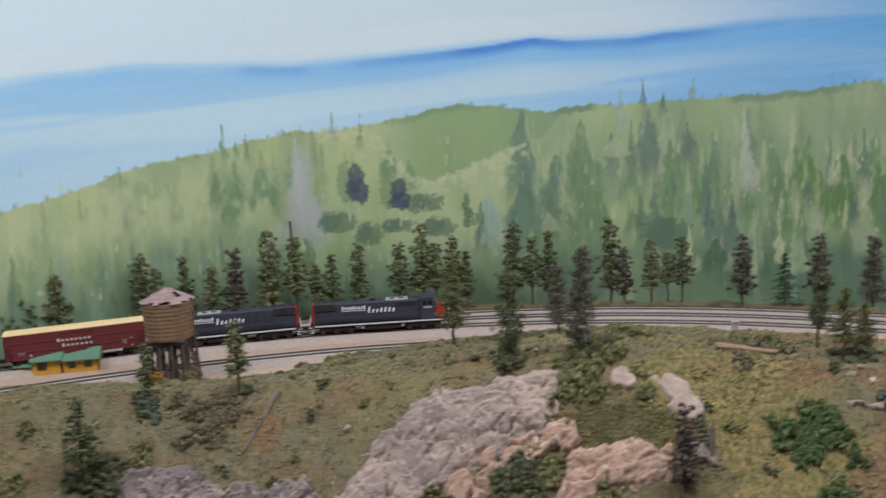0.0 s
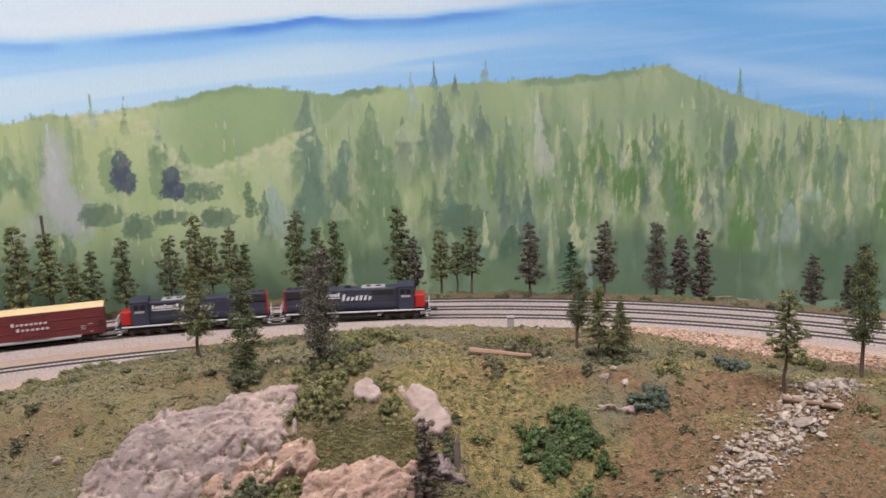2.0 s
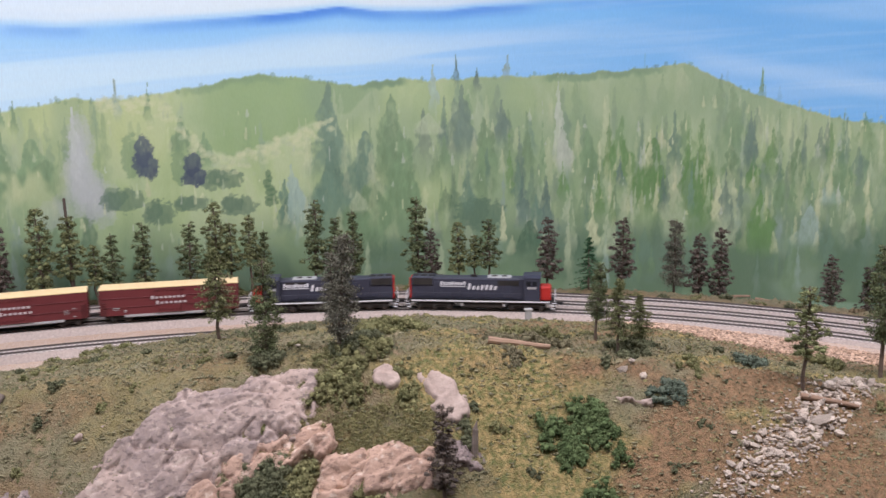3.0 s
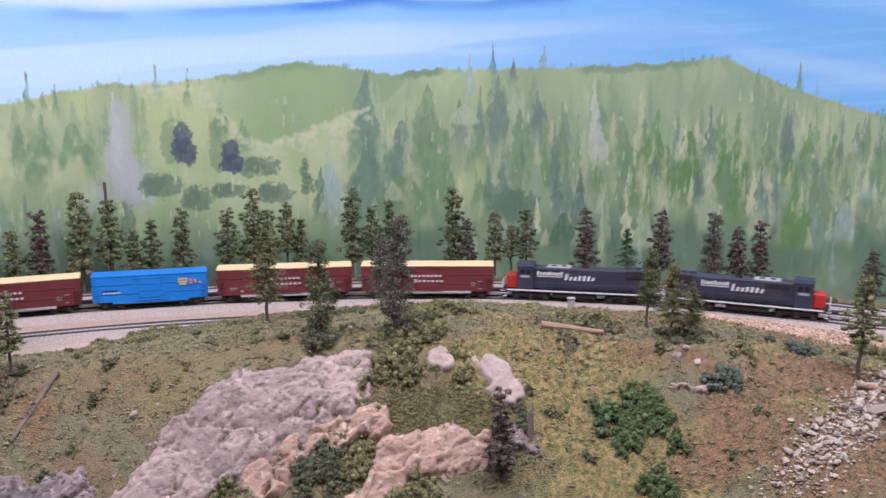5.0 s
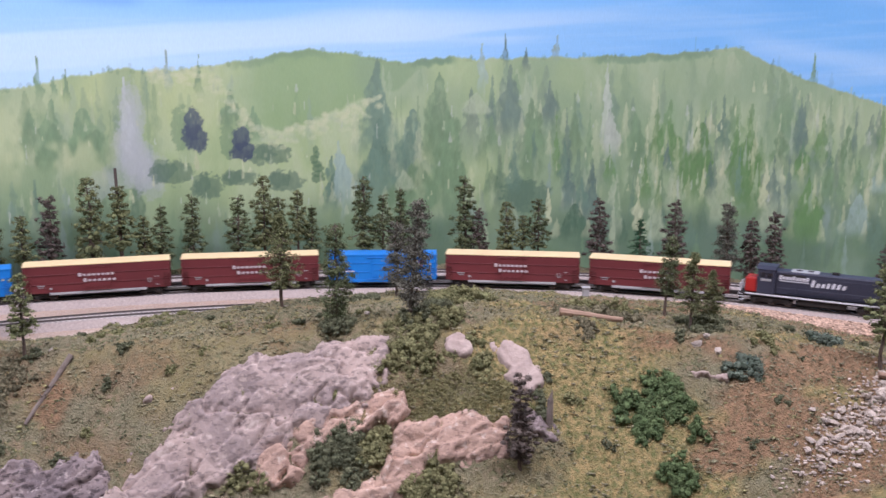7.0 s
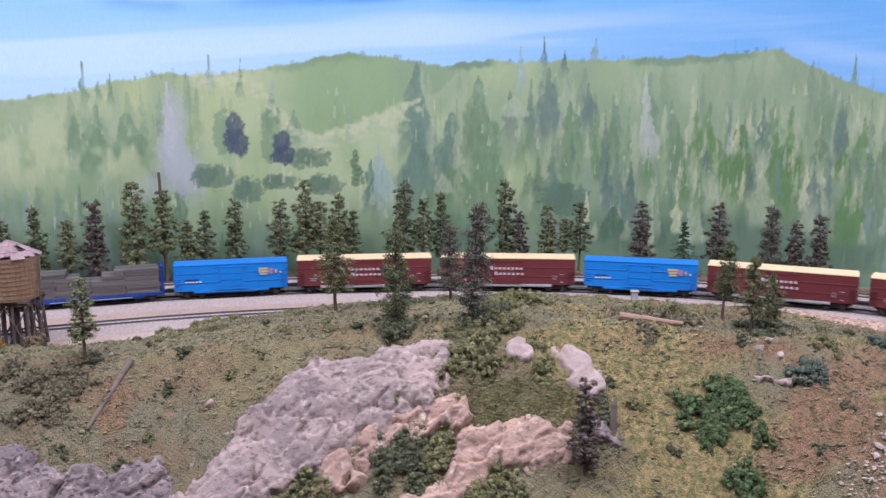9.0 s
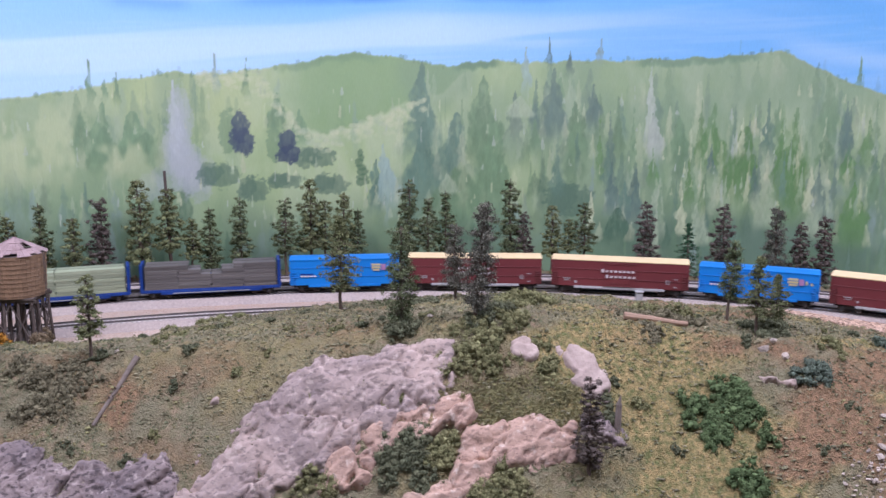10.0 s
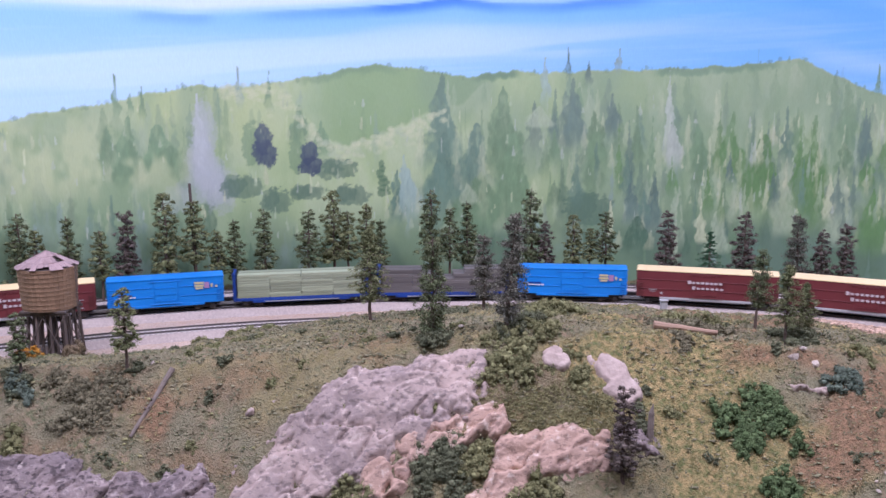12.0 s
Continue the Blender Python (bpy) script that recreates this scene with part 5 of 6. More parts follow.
BUSH_B = [("dark", -0.263, 0.953, 0.010), ("orange", -0.446, 1.139, 0.017, 0.026), ("brown", -0.390, 1.146, 0.018, 0.028), ("olive", -0.418, 1.128, 0.014, 0.008), ("dark", 0.044, 1.074, 0.015), ("olive", 0.108, 0.850, 0.030, 0.012), ("olive", -0.055, 0.864, 0.020),
          ("dark", -0.405, 0.890, 0.030), ("dark", -0.432, 0.893, 0.018), ("olive", -0.508, 0.932, 0.012), ("olive", -0.501, 0.881, 0.023), ("teal", -0.369, 0.944, 0.016), ("teal", 0.516, 0.982, 0.020), ("olive", 0.630, 1.040, 0.024),
          ("olive", 0.451, 0.984, 0.011), ("dark", 0.330, 1.200, 0.009), ("dark", 0.211, 0.898, 0.014), ("green", 0.357, 0.884, 0.013), ("green", 0.332, 0.857, 0.020), ("olive", 0.447, 0.952, 0.011), ("dark", 0.355, 0.954, 0.009),
          ("olive", 0.027, 0.905, 0.008), ("olive", -0.372, 0.908, 0.016), ("dark", -0.378, 0.946, 0.017), ("olive", 0.640, 0.936, 0.012)]
BUSH_C = [("olive", 0.132, 1.025, 0.022, 0.016), ("olive", 0.156, 1.055, 0.022, 0.017), ("olive", 0.170, 1.032, 0.016, 0.010), ("dark", 0.116, 0.990, 0.018, 0.013), ("dark", 0.099, 0.962, 0.017, 0.011), ("olive", 0.122, 0.962, 0.018, 0.013),
          ("olive", 0.137, 0.955, 0.015, 0.011), ("olive", 0.085, 0.950, 0.014, 0.010), ("olive", 0.074, 0.944, 0.012, 0.009), ("dark", 0.040, 1.073, 0.013, 0.012), ("dark", 0.056, 1.083, 0.010, 0.010), ("dark", 0.022, 0.958, 0.018, 0.013),
          ("olive", -0.215, 0.998, 0.011, 0.008), ("olive", -0.200, 1.004, 0.011, 0.008), ("olive", -0.188, 1.020, 0.011, 0.008), ("olive", -0.176, 1.040, 0.010, 0.008), ("olive", -0.164, 1.054, 0.009, 0.008)]
BUSH_D = [("sage", -0.294, 0.945, 0.013, 0.009), ("sage", -0.279, 0.946, 0.011, 0.009), ("sage", -0.266, 0.939, 0.010, 0.008), ("sage", -0.273, 0.931, 0.010, 0.008), ("olive", 0.264, 1.012, 0.016, 0.017), ("olive", 0.285, 1.028, 0.016, 0.017),
          ("olive", 0.303, 1.026, 0.015, 0.017), ("olive", 0.322, 1.020, 0.014, 0.017), ("sage", 0.262, 0.953, 0.011, 0.007), ("dark", 0.403, 1.020, 0.015, 0.011), ("dark", 0.375, 1.010, 0.012, 0.009), ("dark", 0.418, 1.018, 0.012, 0.009), ("dark", 0.380, 0.966, 0.013, 0.009)]
for n, row in enumerate(BUSH_C + BUSH_D):
    bush(row[0], 400 + n, *row[1:])
for n, row in enumerate(BUSH_A + BUSH_B):
    bush(row[0], n, *row[1:])
SMALL = [(-0.05, 1.02, 0.007), (-0.12, 1.06, 0.006), (0.00, 1.00, 0.006), (-0.15, 0.99, 0.006), (-0.21, 1.03, 0.007), (0.33, 1.03, 0.006), (0.46, 1.02, 0.006), (0.50, 1.03, 0.007), (0.57, 1.01, 0.006), (0.43, 0.955, 0.006), (0.48, 0.94, 0.007), (-0.06, 0.965, 0.005),
         (0.045, 0.995, 0.009), (-0.02, 0.985, 0.008), (0.20, 1.04, 0.007), (0.24, 0.90, 0.008), (0.27, 0.875, 0.007), (-0.19, 0.93, 0.006), (-0.10, 0.945, 0.006), (0.40, 0.87, 0.008), (-0.30, 1.09, 0.010), (-0.345, 1.06, 0.009), (-0.26, 1.07, 0.008), (-0.37, 1.01, 0.010), (-0.22, 0.985, 0.007), (-0.17, 1.05, 0.008), (-0.08, 1.09, 0.009), (-0.20, 0.90, 0.009), (-0.225, 0.885, 0.010), (-0.28, 0.895, 0.008),
         (-0.13, 0.935, 0.007), (-0.18, 0.955, 0.008), (0.02, 1.08, 0.008), (0.36, 1.06, 0.007), (0.22, 0.915, 0.006), (0.44, 0.90, 0.008)]
for n, (x, y, r) in enumerate(SMALL):
    bush("dark" if n % 3 else "olive", 230 + n, x, y, r)
for n in range(46):
    # low growth along the foot of the backdrop, behind the rear track
    s = -0.85 + n * 0.040
    x, y, _ = on_track(s, 0.150 + 0.05 * abs(noise.noise((n * 1.7, 2, 2))))
    bush(("olive", "dark", "olive", "brown")[n % 4 if n % 7 else 1], 60 + n, x, y, 0.010 + 0.008 * abs(noise.noise((n * 2.3, 5, 1))))


def edge_distance(x, y, pts, r):
    """How far (x, y) lies outside a capsule of radius r, or with r = 0 outside a polygon; slope lengths."""
    p = Vector((x, y * 1.5))
    q = [Vector((a, b * 1.5)) for a, b in pts]
    best, inside = 1e9, False
    for k in range(1 if r else len(q)):
        a, b = q[k], q[(k + 1) % len(q)]
        t = max(0, min(1, (p - a).dot(b - a) / max(1e-9, (b - a).length_squared)))
        best = min(best, (p - a.lerp(b, t)).length)
        if (a.y > p.y) != (b.y > p.y) and p.x < a.x + (p.y - a.y) / (b.y - a.y) * (b.x - a.x):
            inside = not inside
    return best - r if r else (-best if inside else best)


def scatter_turf(name, count, seed, material, size, want, label, box):
    rng = np.random.RandomState(seed)
    pts = []
    while len(pts) < count:
        x, y = rng.uniform(box[0], box[1]), rng.uniform(box[2], box[3])
        if rng.rand() < want(x, y):
            pts.append((x, y, ground_at(x, y) + 0.0004))
    v, f = flakes(rng, pts, 0.0005, size, 0.55)
    tagged(joined(name, v, f, material), label, "turf", kind="stuff")


def dryness(x, y):
    return turf_amount(x, y) * sstep(-0.1, 0.3, noise.fractal((x * 9, y * 9, 4), 1.0, 2.0, 3) + 0.3 * sstep(0.15, 0.35, x))


scatter_turf("coarse_turf", 130000, 21, M_TURF, 0.0015, lambda x, y: turf_amount(x, y) * (0.35 + 0.65 * sstep(-0.2, 0.2, noise.noise((x * 30, y * 30, 6)))), "coarse green ground foam on the hill", (-0.62, 0.85, 0.82, 1.32))
scatter_turf("dry_grass_tufts", 34000, 22, M_TURF_DRY, 0.0014, dryness, "dry yellow ground foam on the hill", (-0.62, 0.85, 0.82, 1.2))
scatter_turf("dark_weeds", 30000, 23, M_BUSH["dark"], 0.0019, lambda x, y: turf_amount(x, y) * sstep(0.12, 0.32, noise.noise((x * 85, y * 110, 9)) + 0.12 * noise.noise((x * 12, y * 12, 5))), "small dark weeds in the grass", (-0.62, 0.85, 0.82, 1.32))
scatter_turf("moss_turf", 36000, 25, M_BUSH["moss"], 0.0012, lambda x, y: sstep(0.014, -0.004, edge_distance(x, y, [(0.060, 0.908), (0.090, 0.915), (0.178, 0.912), (0.185, 0.890), (0.115, 0.885), (0.080, 0.890)], 0) + 0.006 * noise.noise((x * 60, y * 60, 3))) * (0.25 + 0.75 * sstep(-0.25, 0.1, noise.noise((x * 40 - y * 90, y * 30, 8)))), "mossy green growth between the rocks", (0.03, 0.20, 0.87, 0.93))
scatter_turf("wayside_grass", 24000, 24, M_TURF, 0.0018, lambda x, y: 1.0 if 0.128 < track_offset(x, y) < 0.3 and math.hypot(x - WX, y - WY) < WR - 0.01 else 0.0, "green strip of ground foam behind the tracks", (-0.9, 1.0, 1.1, 1.8))


# ---- rock ----
RIM, ROCKS = [], []


def outcrop(seed, pts, r, material, label, lift=0.0066, fringe=0.006, rugged=1.0):
    """A plaster rock face let into the steep slope, with slanting cracks and edges that sink under the turf."""
    step, fine_step = 0.0015, 0.0010
    ROCKS.append((pts, r))
    xs = np.arange(min(p[0] for p in pts) - r - fringe, max(p[0] for p in pts) + r + fringe, step)
    ys = np.arange(min(p[1] for p in pts) - r * 0.7 - fringe, max(p[1] for p in pts) + r * 0.7 + fringe, fine_step)
    keep, verts = {}, []
    for i, x in enumerate(xs):
        for j, y in enumerate(ys):
            d = edge_distance(x, y, pts, r)
            if d > 2 * fringe:
                continue
            d += fringe * (1.5 * noise.fractal((x * 45 + seed, y * 60, seed), 0.8, 2.0, 4))
            f = sstep(fringe, -0.9 * fringe, d)
            if f < 0.005:
                continue
            w, v = 0.82 * x + 0.85 * y, 1.23 * y - 0.57 * x
            c = noise.fractal((x * 14 + seed, y * 20, 3.3 + seed), 1.0, 2.0, 3)
            warp = 0.25 * noise.noise((w * 60, v * 60, seed))
            tall = 0.0
            for size, deep in ((15.0, 0.0046), (42.0, 0.0015)):
                q = Vector((w * size + warp, v * size * 2.1 + warp, seed))
                far, cells = noise.voronoi(q, distance_metric="DISTANCE", exponent=2.5)
                tilt = noise.cell_vector(cells[0] * 7.3)
                tall += deep * (tilt.z + 1.6 * (tilt.x * (q.x - cells[0].x) + tilt.y * (q.y - cells[0].y)) - 1.1 * sstep(0.10, 0.0, far[1] - far[0]) * sstep(-0.2, 0.3, noise.noise((w * 30, v * 30, seed + 4))))
            tall -= 0.0026 * sstep(0.40, 0.62, noise.noise((w * 55, v * 150, seed + 6)))
            fine_ = 0.0004 * noise.fractal((w * 60, v * 150, seed), 0.8, 2.1, 4)
            out = f * (lift + rugged * (0.0020 * c + tall + fine_)) - 0.0040
            point = (x, y - 0.7 * out, smooth_ground(x, y) + 0.72 * out)
            if 0.02 < f < 0.6 or (noise.fractal((w * 20, v * 42, seed + 9), 0.9, 2.0, 3) > 0.30 + 0.25 * f and (i * 7 + j * 3) % 3 == 0):
                RIM.append(point)
            keep[i, j] = len(verts)
            verts.append(point)
    faces = [(keep[i, j], keep[i + 1, j], keep[i + 1, j + 1], keep[i, j + 1]) for i, j in keep if (i + 1, j) in keep and (i, j + 1) in keep and (i + 1, j + 1) in keep]
    tagged(joined("rock_outcrop", verts, faces, material, smooth=True), label, "rock", "rock outcrops")


outcrop(1, [(-0.118, 0.906), (-0.088, 0.919), (-0.054, 0.933), (-0.020, 0.934), (0.035, 0.939), (0.072, 0.942), (0.072, 0.910), (0.022, 0.894), (-0.014, 0.882), (-0.036, 0.868), (-0.080, 0.860), (-0.130, 0.846), (-0.185, 0.850), (-0.160, 0.876), (-0.135, 0.890)], 0,
        M_ROCK, "large pinkish grey plaster rock face in the hillside", fringe=0.008)
outcrop(2, [(0.060, 0.842), (0.078, 0.888), (0.115, 0.889), (0.180, 0.888), (0.182, 0.866), (0.140, 0.862), (0.105, 0.860), (0.085, 0.836)], 0, M_ROCK_TAN, "lower tan plaster rock ledge in the hillside", fringe=0.006)
outcrop(3, [(0.020, 0.899), (0.080, 0.910), (0.090, 0.893), (0.050, 0.882), (0.000, 0.872), (-0.010, 0.860), (-0.050, 0.856), (-0.046, 0.874), (-0.010, 0.890)], 0, M_ROCK_TAN, "broken tan rock ledge below the grey face", 0.0080, 0.006)
outcrop(4, [(0.187, 0.929), (0.196, 0.916)], 0.0155, M_ROCK_PALE, "pale rounded boulder standing out of the grass", 0.0088, 0.005, 0.22)
outcrop(5, [(0.134, 0.935), (0.142, 0.932)], 0.010, M_ROCK_PALE, "small pale boulder among bushes", 0.009, 0.003, 0.3)
outcrop(6, [(-0.400, 0.902), (-0.330, 0.902), (-0.297, 0.897), (-0.280, 0.884), (-0.190, 0.884), (-0.170, 0.860), (-0.250, 0.852), (-0.400, 0.852)], 0, M_ROCK_GREY, "low grey rock ledge at the foot of the slope")
outcrop(7, [(-0.02, 0.838), (0.065, 0.846)], 0.012, M_ROCK_TAN, "tan rock at the foot of the slope", 0.006, 0.005)
outcrop(8, [(0.360, 0.927), (0.392, 0.923)], 0.0026, M_ROCK_PALE, "thin pale rock ledge in the dry grass", 0.0055, 0.003)
outcrop(9, [(-0.136, 0.921), (-0.122, 0.923)], 0.0035, M_ROCK_PALE, "flat pale stones let into the turf", 0.0056, 0.003)
outcrop(11, [(-0.152, 0.917), (-0.148, 0.918)], 0.0025, M_ROCK_PALE, "small flat pale stone let into the turf", 0.0054, 0.002)
outcrop(10, [(0.196, 0.888), (0.214, 0.878)], 0.010, M_ROCK_GREY, "grey rock beside a dead stump", 0.006, 0.004)


def grass_lumps():
    """Low lumps of ground foam all over the hill, thicker in patches."""
    rng = np.random.RandomState(61)
    shapes = [(pts, r) for pts, r in ROCKS]
    for name, count, material, seed, lo, hi, label in (("turf_lumps", 3600, M_TURF, 3, 0.0008, 0.0022, "low lumps of olive ground foam on the hill"), ("weed_lumps", 1300, M_BUSH["sage"], 8, 0.0008, 0.0024, "small brownish weeds scattered on the hill"),
                                                  ("moss_lumps", 1300, M_BUSH["moss"], 13, 0.0008, 0.0022, "small mossy green tufts scattered on the hill")):
        verts, faces, crumbs, n = [], [], [], 0
        while n < count:
            x, y = rng.uniform(-0.58, 0.72), rng.uniform(0.83, 1.2)
            if rng.rand() > turf_amount(x, y) * sstep(-0.15, 0.35, noise.fractal((x * 26, y * 40, seed), 0.9, 2.0, 3)):
                continue
            if any(edge_distance(x, y, pts, r) < 0.001 for pts, r in shapes if min(p[0] for p in pts) - 0.03 < x < max(p[0] for p in pts) + 0.03):
                continue
            size = rng.uniform(lo, hi)
            p = np.array((x, y, ground_at(x, y) + 0.25 * size))
            verts.append(ICO_V * size * rng.uniform(0.6, 1.2, (len(ICO_V), 1)) * np.array((1.3, 1.0, 0.42)) + p)
            faces.append(ICO_F + len(ICO_V) * n)
            shell = rng.normal(0, 1, (22, 3))
            shell /= np.linalg.norm(shell, axis=1)[:, None]
            crumbs.append(shell * size * rng.uniform(0.7, 1.5, (22, 1)) * np.array((1.3, 1.0, 0.42)) + p)
            n += 1
        base = len(ICO_V) * n
        v, f = flakes(rng, np.concatenate(crumbs), 0.0003, 0.0009)
        tagged(joined(name, np.concatenate(verts).tolist() + v, np.concatenate(faces).tolist() + [[i + base for i in t] for t in f], material), label, "turf", kind="stuff")


grass_lumps()


def rim_turf():
    """Foam turf crept over the edges of the rock."""
    rng = np.random.RandomState(77)
    pts = np.array(RIM)[rng.rand(len(RIM)) < 0.8]
    v, f = flakes(rng, np.repeat(pts, 2, 0), (0.0012, 0.0012, 0.0008), 0.0015, 0.6)
    tagged(joined("creeping_turf", v, f, M_TURF), "green ground foam creeping over the rock edges", "turf", kind="stuff")


rim_turf()


def stone_mesh(seed):
    r = random.Random(seed)
    bm = bmesh.new()
    bmesh.ops.create_icosphere(bm, subdivisions=1, radius=1)
    for v in bm.verts:
        v.co *= r.uniform(0.55, 1.25)
    bmesh.ops.scale(bm, vec=(1.25, 0.9, 0.75), verts=bm.verts)
    me = bpy.data.meshes.new("stone")
    bm.to_mesh(me)
    bm.free()
    me.materials.append(M_STONE)
    return me


STONES = [stone_mesh(k) for k in range(6)]


def place_stone(rng, x, y, r, parent=None, sink=0.25):
    ob = new("stone", rng.choice(STONES))
    ob.parent = parent
    ob.matrix_basis = Matrix.LocRotScale((x, y, ground_at(x, y) + r * (0.6 - sink)), Euler((rng.uniform(-0.5, 0.5), rng.uniform(-0.5, 0.5), rng.uniform(0, 6.3))), (r, r, r))
    return ob


def rock_slide():
    slide = thing("rock_slide", Matrix(), "slide of pale broken stones down a brown gully", "rock pile")
    rng = random.Random(8)
    for k in range(290):
        f = rng.random() ** 0.8
        x, y = 0.445 + 0.19 * f, 0.835 + 0.145 * f
        w = 0.034 * (1 - 0.45 * f)
        x, y = x + rng.gauss(0, w * 0.6), y - rng.gauss(0, w * 0.22)
        place_stone(rng, x, y, rng.choice((0.0020, 0.0026, 0.0032, 0.0044)) * rng.uniform(0.8, 1.2), slide)
    place_stone(rng, 0.556, 0.906, 0.0095, slide)
    verts, faces, count = [], [], 0
    nrng = np.random.RandomState(9)
    for k in range(1500):
        f = rng.random() ** 0.85
        w = 0.036 * (1 - 0.4 * f)
        x, y = 0.440 + 0.20 * f + rng.gauss(0, w * 0.6), 0.832 + 0.15 * f - rng.gauss(0, w * 0.24)
        r = rng.uniform(0.0008, 0.0021)
        verts.append(ICO_V * nrng.uniform(0.6, 1.2, (len(ICO_V), 1)) * r * np.array((1.2, 0.9, 0.8)) + np.array((x, y, ground_at(x, y) + 0.3 * r)))
        faces.append(ICO_F + count)
        count += len(ICO_V)
    tagged(joined("gravel", np.concatenate(verts).tolist(), np.concatenate(faces).tolist(), M_GRAVEL, slide), kind="stuff")


rock_slide()
lone = random.Random(4)
for x, y, r, label in ((0.372, 0.949, 0.0052, "pale stone lying in the grass"), (0.381, 0.953, 0.0036, "small pale stone lying in the grass"), (0.391, 0.945, 0.0058, "brownish grey stone lying in the grass"), (-0.043, 1.100, 0.0050, "grey stone on the hilltop"),
                       (-0.250, 0.962, 0.0032, "small grey stone by a tree"), (0.05, 0.985, 0.003, "small pale stone on the hilltop")):
    tagged(place_stone(lone, x, y, r, sink=0.45), label, "stone", "loose stones")


def talus():
    """Brown broken stone between the track and the hill."""
    rng = np.random.RandomState(31)
    cube = np.array([(-1, -1, -1), (1, -1, -1), (1, 1, -1), (-1, 1, -1), (-1, -1, 1), (1, -1, 1), (1, 1, 1), (-1, 1, 1)], float)
    quads = np.array([(0, 3, 2, 1), (4, 5, 6, 7), (0, 1, 5, 4), (1, 2, 6, 5), (2, 3, 7, 6), (3, 0, 4, 7)])
    verts, faces, n = [], [], 0
    while n < 8000:
        s, o = rng.uniform(0.28, 1.0), rng.uniform(-0.24, -0.045)
        x, y, _ = on_track(s, o)
        if turf_amount(x, y) > 0.35 or rng.rand() > 0.25 + 0.75 * sstep(-0.05, 0.3, noise.noise((x * 12, y * 12, 1)) + 0.25) * sstep(0.28, 0.45, s):
            continue
        r = rng.uniform(0.0006, 0.0021)
        v = cube * rng.uniform(0.5, 1.1, (8, 3)) * r
        a = rng.uniform(0, 6.3)
        v[:, :2] = v[:, :2] @ np.array(((math.cos(a), math.sin(a)), (-math.sin(a), math.cos(a))))
        verts.append(v + np.array((x, y, ground_at(x, y) + 0.3 * r)))
        faces.append(quads + 8 * n)
        n += 1
    tagged(joined("talus", np.concatenate(verts).tolist(), np.concatenate(faces).tolist(), M_TALUS), "brown broken stone on the bank below the track", "gravel", kind="stuff")


talus()


def log(name, a, b, r, material, label, stubs=0):
    bm = bmesh.new()
    a, b = Vector((*a, ground_at(*a) + r)), Vector((*b, ground_at(*b) + r))
    rng = random.Random(int(1000 * r))
    pts = [a.lerp(b, k / 5) + Vector((0, 0, rng.uniform(-0.0006, 0.0006))) for k in range(6)]
    for k in range(5):
        rod(bm, pts[k], pts[k + 1], r * (1 - 0.08 * k), r * (1 - 0.08 * (k + 1)), 9)
    for k in range(stubs):
        p = a.lerp(b, rng.uniform(0.25, 0.8))
        rod(bm, p, p + Vector((rng.uniform(-0.006, 0.008), -0.003, rng.uniform(0.002, 0.006))), r * 0.4, r * 0.15, 5)
    tagged(part(name, bm, material), label, "log", "fallen logs")


log("fallen_log", (0.241, 0.979), (0.303, 0.972), 0.0041, M_LOG, "bare brown log lying among bushes")
log("fallen_log", (-0.228, 0.951), (-0.259, 0.908), 0.0028, M_DEADWOOD, "grey weathered tree trunk fallen down the slope", 3)
log("fallen_log", (0.546, 0.931), (0.606, 0.930), 0.0034, M_LOG, "brown log lying across the rock slide")
log("fallen_log", (0.664, 1.470), (0.700, 1.440), 0.0030, M_LOG, "pale cut log behind the tracks")
log("fallen_log", (0.708, 1.440), (0.752, 1.420), 0.0030, M_LOG, "pale cut log lying beside another")


def stump():
    bm = bmesh.new()
    z = ground_at(0.217, 0.886)
    rod(bm, (0.217, 0.886, z - 0.003), (0.218, 0.887, z + 0.024), 0.0036, 0.0026, 9)
    rod(bm, (0.218, 0.887, z + 0.024), (0.2195, 0.887, z + 0.032), 0.0022, 0.0004, 7)
    tagged(part("tree_stump", bm, M_DEADWOOD), "grey broken tree stump standing on the slope", "stump")


stump()


def snag():
    bm = rod(bmesh.new(), (-0.330, 1.492, 1.215), (-0.334, 1.494, 1.390), 0.0026, 0.0022, 7)
    rod(bm, (-0.333, 1.494, 1.350), (-0.324, 1.494, 1.342), 0.0012, 0.0005, 5)
    tagged(part("dead_tree", bm, M_TIMBER), "bare broken dead trunk behind the tracks", "tree")


snag()


